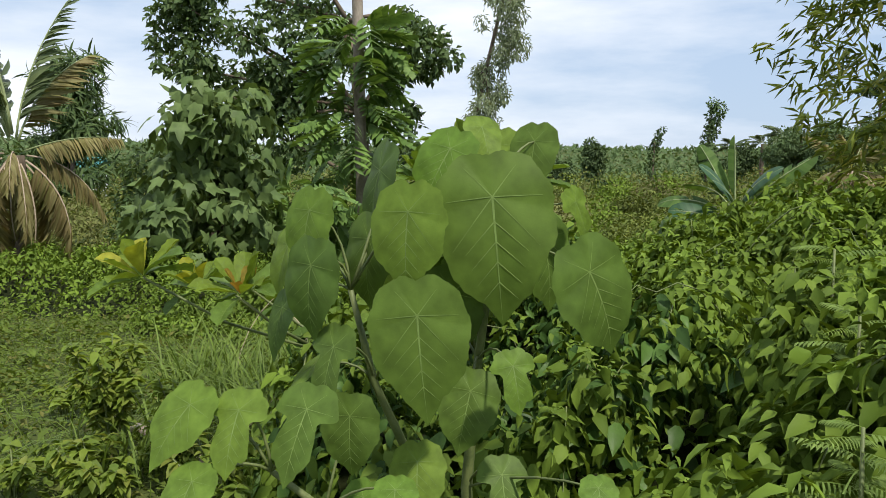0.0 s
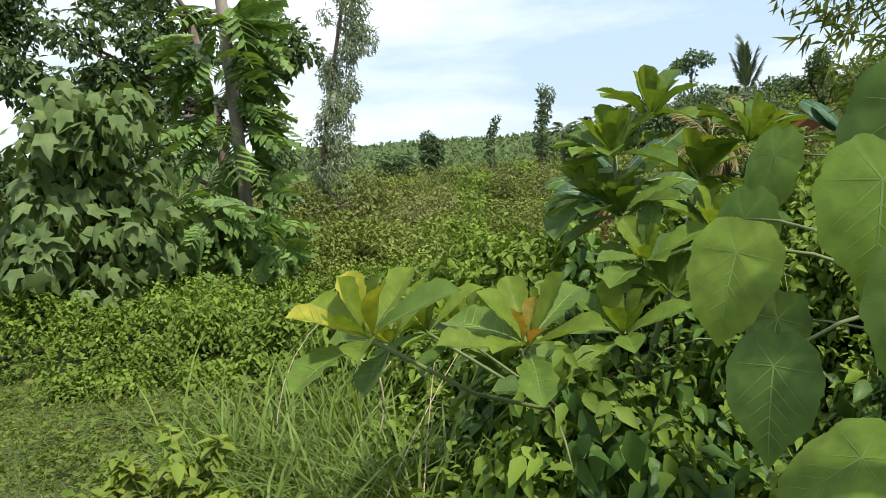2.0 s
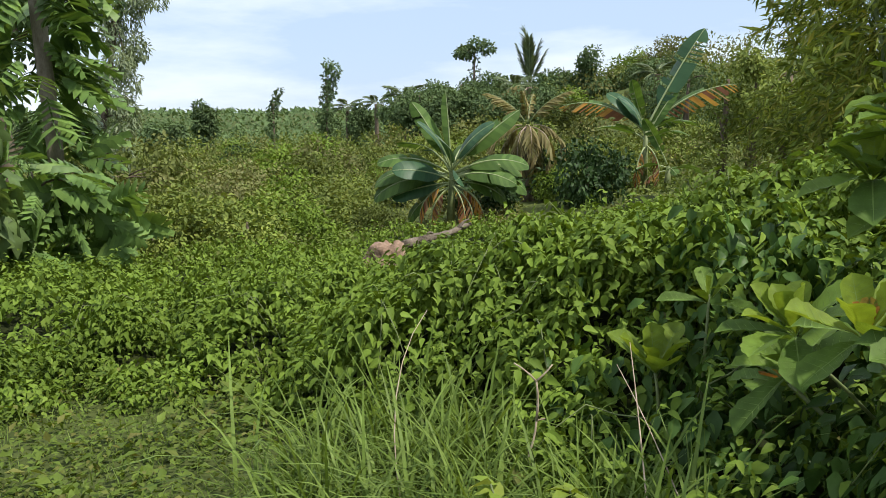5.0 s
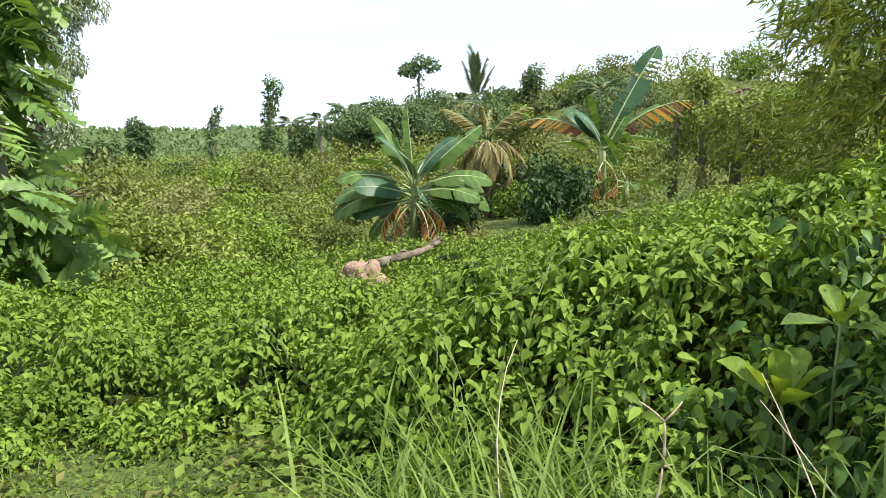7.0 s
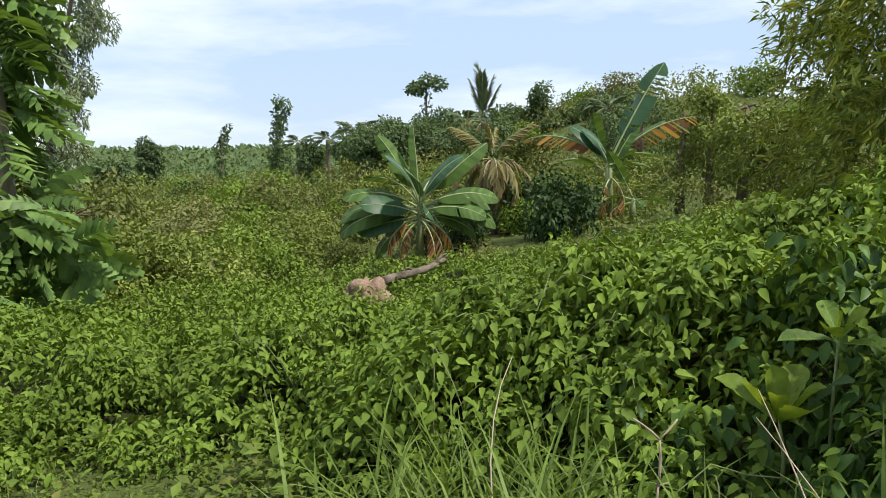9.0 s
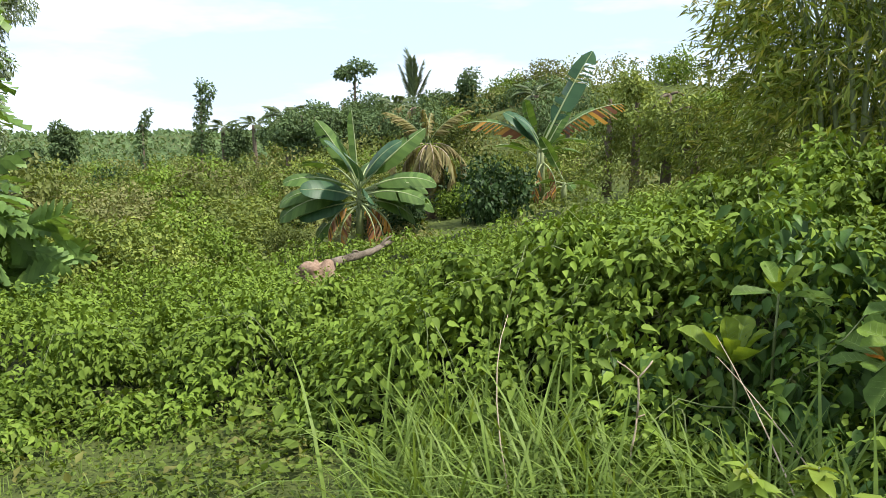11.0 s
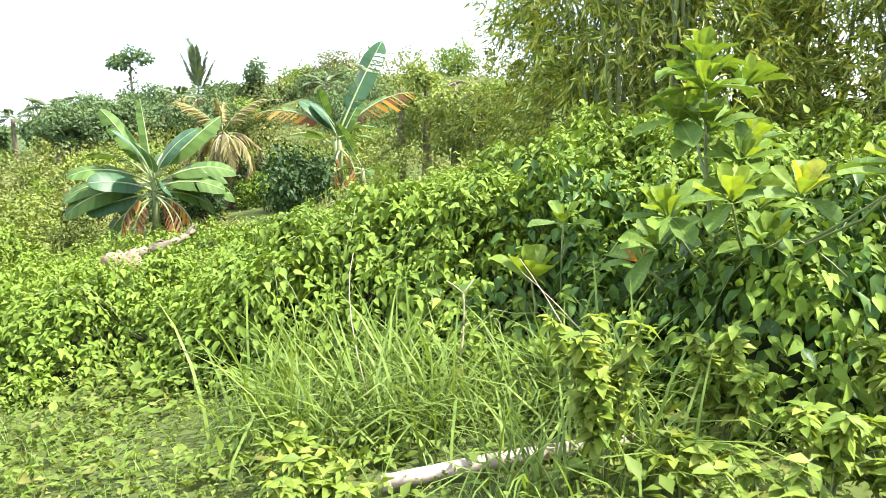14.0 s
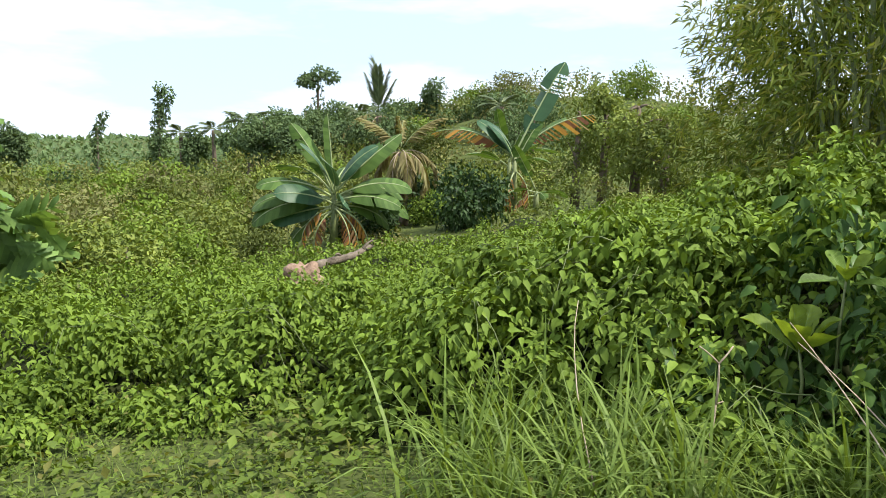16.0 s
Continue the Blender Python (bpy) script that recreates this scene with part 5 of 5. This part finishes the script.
banana(17.5, 22.0, 2.0, "banana plant half hidden behind a dying one", [("up", 80, 65, 0.9), ("torn", 230, 40, 0.9), ("up", 160, 70, 0.8), ("whole", 50, 40, 0.9), ("torn", 200, 40, 0.9)], 4)


# ---- bushes and far trees ----
def bush_mesh(seed, mat, template=DIAMOND, size=0.105, blobs=18, per_area=880):
    g = np.random.default_rng(seed)
    return mesh_from("foliage", *crown_leaves(g, blob_crown(g, 0, 0, 0.55, 0.7, 0.7, 0.5, blobs, 0.28, 0.42), per_area, template, size, 0.3), mat)


BUSH = [bush_mesh(1, M_BUSH), bush_mesh(2, M_BUSH), bush_mesh(3, M_FIELD_BROWN, DIAMOND, 0.095, 15, 950), bush_mesh(4, M_VINE_DARK, DIAMOND, 0.125, 20, 800), bush_mesh(5, M_VINE)]
BUSH_LABEL = ["olive-green bush standing in field scrub", "rounded mid-green bush in field scrub", "dry brownish bush in field scrub", "dense dark green bush in scrub", "bright leafy bush in field scrub"]
STEM_MESH = mesh_from("stem", *tube([(0, 0, -0.2), (0.02, 0, 0.3), (0, 0, 0.7)], (0.05, 0.02), 6), M_BARK)


def bush(kind, x, y, s, flat=1.0, label=""):
    z = float(ground_z(np.array(x), np.array(y)))
    ob = thing("bush", x, y, z, label or BUSH_LABEL[kind], "bush", "field bushes")
    ob.scale = (s, s, s * flat)
    part("foliage", BUSH[kind], ob)
    part("stem", STEM_MESH, ob)


bush(3, 11.7, 18.6, 1.3, 1.3, "round dark glossy bush between the banana plants")
for az, dist, s, kind in ((20, 20, 1.7, 0), (14, 18.5, 1.5, 1), (25, 24, 1.9, 0), (10, 24, 1.9, 1), (17, 30, 2.5, 2), (12, 36, 2.8, 2), (27.5, 17.5, 1.2, 1), (30, 31, 2.3, 0), (38, 27, 2.0, 1), (36, 34, 2.4, 0), (46, 31, 2.4, 0), (22, 38, 2.8, 2), (6, 30, 2.4, 2), (41, 24, 1.6, 4)):
    bush(kind, -3 + dist * math.sin(radians(az)), 3 + dist * math.cos(radians(az)), s * (0.6 if dist < 28 else 0.75), 1.0)
bush(3, 9.6, 21.0, 1.3)
bush(3, 13.4, 22.0, 1.5)
for k in range(200):
    r = 15.5 * ((125 if k < 130 else 42) / 15.5) ** G.random()
    a = math.radians(G.uniform(-30, 66) if k < 130 else G.uniform(-4, 46))
    x, y = -3 + r * math.sin(a), 3 + r * math.cos(a)
    if r < 26 and 24 < math.degrees(a) < 54:
        continue
    kind = int(G.choice([0, 1, 2, 3, 4], p=[0.27, 0.24, 0.12, 0.17, 0.2]))
    if kind == 3 and (r < 26 or math.degrees(a) > 42):
        kind = 0
    bush(kind, x, y, G.uniform(0.6, 1.2) * (0.75 + r / 38), G.uniform(0.7, 1.1))


def far_tree(x, y, top, wide, shape, seed, label, mat, dist):
    """A skyline tree of a given height. shape: round, column or flat."""
    g = np.random.default_rng(seed)
    if shape == "column":
        blobs = [(0.35 * math.sin(z * 0.9) + g.normal(0, wide * 0.15) + 0.05 * z, g.normal(0, 0.3), z, wide * g.uniform(0.4, 0.6), 1.1) for z in np.linspace(top * 0.15, top, 16)]
    elif shape == "flat":
        blobs = blob_crown(g, 0.2, 0, top - 0.7, wide, wide, 0.7, 7, 0.5, 0.85) + [(0.2, 0, z, 0.45, 1.0) for z in np.linspace(top * 0.4, top * 0.8, 4)]
    else:
        blobs = blob_crown(g, 0, 0, top * 0.6, wide, wide, top * 0.36, 22 if dist > 35 else 26, *((0.6, 1.0) if dist > 35 else (0.28, 0.55)))
    tree("skyline_tree", x, y, label, "tree", [(0, 0, 0), (0.1, 0, top * 0.4), (0.2, 0, top * 0.85)], (0.22, 0.07), blobs, mat, DIAMOND, max(0.17, 0.0047 * dist), 270 if dist > 30 else 640, seed, limbs=5, group="skyline trees")


def polar(az, dist):
    return -3.0 + dist * math.sin(math.radians(az)), 3.0 + dist * math.cos(math.radians(az))


for az, dist, elev, wide, shape, label in ((22.4, 80, 4.4, 1.3, "column", "tall leaning vine-draped tree stump on the skyline"), (18.4, 85, 2.5, 0.8, "column", "small narrow skyline tree"),
                                           (13.5, 110, 1.7, 1.3, "round", "small far skyline tree"), (25.0, 84, 1.6, 1.0, "round", "low skyline tree"),
                                           (33.6, 70, 6.1, 1.7, "flat", "umbrella-topped tree above the others"), (32.6, 68, 3.6, 3.2, "round", "leafy tree below an umbrella-topped one"), (35.6, 66, 3.4, 2.6, "round", "leafy hillside tree"),
                                           (30.6, 72, 2.9, 2.0, "round", "small hillside tree"), (42.1, 62, 4.8, 1.4, "column", "narrow dark hillside tree"), (40.2, 64, 3.6, 2.2, "round", "leafy hillside tree"), (47.5, 55, 4.4, 2.0, "round", "bright hillside tree"),
                                           (54.4, 30, 5.4, 0.9, "round", "open-branched tree at the slope's top"), (52.4, 31, 4.2, 0.8, "round", "small tree beside a dying banana"), (56.6, 27, 4.4, 0.9, "round", "leafy tree beside the bamboo"), (58.6, 25, 3.2, 1.0, "round", "leafy tree behind the bamboo"),
                                           (49.5, 42, 3.6, 2.2, "round", "leafy hillside tree"), (38.3, 52, 2.8, 2.2, "round", "leafy hillside tree")):
    fx, fy = polar(az, dist)
    foot = float(ground_z(np.array(fx), np.array(fy)))
    far_tree(fx, fy, 1.5 + dist * math.tan(math.radians(elev)) - foot, wide, shape, int(az * 10), label + " beyond the scrub", M_BUSH if dist < 35 else M_FAR, dist)


for k in range(26):
    az, dist = (28.5 + 0.85 * k + G.uniform(-0.4, 0.4), G.uniform(58, 74)) if k < 22 else (G.uniform(6, 27), G.uniform(90, 130))
    elev = G.uniform(1.9, 3.2) if k < 22 else G.uniform(0.1, 0.8)
    fx, fy = polar(az, dist)
    far_tree(fx, fy, 1.5 + dist * math.tan(math.radians(elev)) - float(ground_z(np.array(fx), np.array(fy))), G.uniform(1.4, 2.6), "round", 500 + k, "leafy dark green tree in a far belt", M_FAR, dist)


# ---- bamboo ----
def bamboo_meshes(seed, culms, high, reach):
    """Arching culms and their hanging sprays of narrow leaves."""
    g = np.random.default_rng(seed)
    poles, p, b = [], [], []
    for k in range(culms):
        a, h = g.uniform(0, 6.28), high * g.uniform(0.55, 1.0)
        out, root = reach * g.uniform(0.35, 1.0), g.normal(0, 0.35, 2)
        t = np.linspace(0, 1, 10)
        bend = out * t ** 2.2
        line = np.stack([root[0] + np.cos(a) * bend, root[1] + np.sin(a) * bend, h * np.sin(t * 1.75) / math.sin(1.45) * (1 - 0.08 * t)], 1)
        poles.append(mesh_from("culm", *tube(line, (0.035, 0.006), 6), M_STEM))
        n = 60
        s = g.uniform(0.18, 1.0, n)
        on = np.stack([np.interp(s, t, line[:, c]) for c in range(3)], 1)
        off = unit(g.normal(0, 1, (n, 3)) + np.array((0, 0, -0.3))) * g.uniform(0.05, 0.6, n)[:, None]
        p.append(on + off), b.append(off + np.array((0, 0, -0.25)))
    n = 2300
    a, z = g.uniform(0, 6.28, n), g.uniform(0.9, high * 0.85, n)
    wide = np.interp(z / high, [0, 0.25, 0.5, 0.85], [1.5, 2.0, 1.95, 1.5]) * (0.82 + 0.13 * np.sin(5 * a + seed) + 0.13 * np.sin(3 * z + 2 * a)) * g.uniform(0.75, 1.08, n)
    p.append(np.stack([np.cos(a) * wide, np.sin(a) * wide, z], 1)), b.append(np.stack([np.cos(a), np.sin(a), g.normal(-0.3, 0.4, n)], 1))
    p, b = np.concatenate(p), unit(np.concatenate(b))
    clump = np.sin(p[:, 0] * 4.1 + seed) + np.sin(p[:, 1] * 4.7) + np.sin(p[:, 2] * 3.7 + p[:, 0] * 2)
    p, b = p[clump > -1.3], b[clump > -1.3]
    p, b = np.repeat(p, 6, 0) + g.normal(0, 0.04, (len(p) * 6, 3)), np.repeat(b, 6, 0)
    n = len(p)
    leaves = scatter(NARROW, p, b + g.normal(0, 0.75, (n, 3)) + np.array((0, 0, -0.18)), g.normal(0, 0.5, (n, 3)) + np.array((0, 0, 0.8)), g.uniform(0.10, 0.21, n), g.uniform(0.13, 0.22, n))
    return poles, mesh_from("foliage", *leaves, M_BAMBOO)


BAMBOO = [bamboo_meshes(1, 18, 6.2, 1.6), bamboo_meshes(2, 16, 5.6, 1.7)]
for k, (x, y, turn, s) in enumerate(((4.75, 5.5, 0, 1.0), (5.2, 2.7, 120, 1.0), (7.2, 4.6, 220, 1.15), (7.0, 7.4, 60, 0.9), (6.6, 0.4, 30, 1.0))):
    ob = thing("bamboo_clump", x, y, float(ground_z(np.array(x), np.array(y))), "dense bamboo clump with drooping yellowish-green narrow leaves", "bamboo", "bamboo clumps")
    ob.rotation_euler, ob.scale = (0, 0, radians(turn)), (s, s, s)
    for culm in BAMBOO[k % 2][0]:
        part("culm", culm, ob)
    part("foliage", BAMBOO[k % 2][1], ob)


# ---- rock, fallen trunk, house ----
def lump(name, x, y, z, sx, sy, sz, mat, label, category, seed):
    bm = bmesh.new()
    bmesh.ops.create_icosphere(bm, subdivisions=4, radius=1.0)
    for v in bm.verts:
        d = 1 + 0.4 * noise.noise(v.co * 1.6 + Vector((seed, 0, 0))) + 0.22 * noise.noise(v.co * 4.0) + 0.16 * noise.noise(v.co * 9.0)
        v.co = Vector((v.co.x * sx * d, v.co.y * sy * d, v.co.z * sz * d))
    me = bpy.data.meshes.new(name)
    bm.to_mesh(me)
    bm.free()
    me.polygons.foreach_set("use_smooth", np.full(len(me.polygons), True))
    me.materials.append(mat)
    ob = part(name, me, None, "", Matrix.Translation((x, y, z)))
    return tagged(ob, label, category)


lump("rock", 2.75, 13.6, float(top_z(np.array(2.75), np.array(13.6))) - 0.06, 0.38, 0.3, 0.42, M_ROCK, "pinkish-brown weathered boulder half sunk in creepers", "rock", 2)
log_line = np.array([(3.4, 14.2), (4.3, 14.5), (4.9, 14.8), (5.4, 15.05)])
log_top = max(float(top_z(np.array(a), np.array(b))) for a, b in log_line) + 0.08
log_t = np.linspace(0, 1, 14)
log_path = np.stack([np.interp(log_t, np.linspace(0, 1, 4), log_line[:, 0]) - 4.6, np.interp(log_t, np.linspace(0, 1, 4), log_line[:, 1]) - 14.7, 0.12 * log_t + 0.012 * np.sin(9 * log_t)], 1)
trunk_shape = tube(log_path, [0.085 - 0.04 * t + 0.008 * math.sin(31 * t) for t in log_t], 11)
stub_a = tube(bowed(log_path[9], log_path[9] + np.array((0.22, -0.1, 0.2)), (0, 0, 0.04), 6), (0.04, 0.015), 7)
stub_b = tube(bowed(log_path[4], log_path[4] + np.array((-0.25, -0.12, 0.1)), (0, 0, 0.05), 6), (0.035, 0.012), 7)
dead = part("fallen_log", mesh_from("fallen_log", *joined([trunk_shape, stub_a, stub_b]), M_DEADWOOD), None, "", Matrix.Translation((4.6, 14.7, log_top - 0.17)))
tagged(dead, "greyish-brown dead log lying over creepers", "log")

house = thing("house", -28.6, 60.0, float(ground_z(np.array(-28.6), np.array(60.0))), "small pale house with a teal roof beyond the palm", "house")


def box_mesh(name, x0, x1, y0, y1, z0, z1, mat):
    v = [(x, y, z) for z in (z0, z1) for y in (y0, y1) for x in (x0, x1)]
    f = [(0, 2, 3), (0, 3, 1), (4, 5, 7), (4, 7, 6), (0, 1, 5), (0, 5, 4), (2, 6, 7), (2, 7, 3), (0, 4, 6), (0, 6, 2), (1, 3, 7), (1, 7, 5)]
    return mesh_from(name, v, f, mat, smooth=False)


house.scale = (0.6, 0.7, 1.1)
part("wall", box_mesh("wall", -2.5, 2.5, -1.5, 1.5, -0.5, 3.1, M_WALL), house)
part("window", box_mesh("window", -1.6, -0.4, -1.54, -1.45, 1.3, 2.4, M_DARK), house)
part("door", box_mesh("door", 0.6, 1.5, -1.54, -1.45, -0.5, 2.2, M_DARK), house)
rv = [(-3, -2.1, 3.1), (3, -2.1, 3.1), (3, 0, 4.1), (-3, 0, 4.1), (-3, 2.1, 3.1), (3, 2.1, 3.1)]
part("roof", mesh_from("roof", rv + [(x, y, z + 0.08) for x, y, z in rv], [(0, 1, 2), (0, 2, 3), (3, 2, 5), (3, 5, 4), (6, 8, 7), (6, 9, 8), (9, 11, 8), (9, 10, 11), (0, 7, 1), (0, 6, 7), (4, 5, 11), (4, 11, 10), (0, 3, 9), (0, 9, 6), (3, 4, 10), (3, 10, 9), (1, 7, 8), (1, 8, 2), (2, 8, 11), (2, 11, 5)], M_TEAL, smooth=False), house)
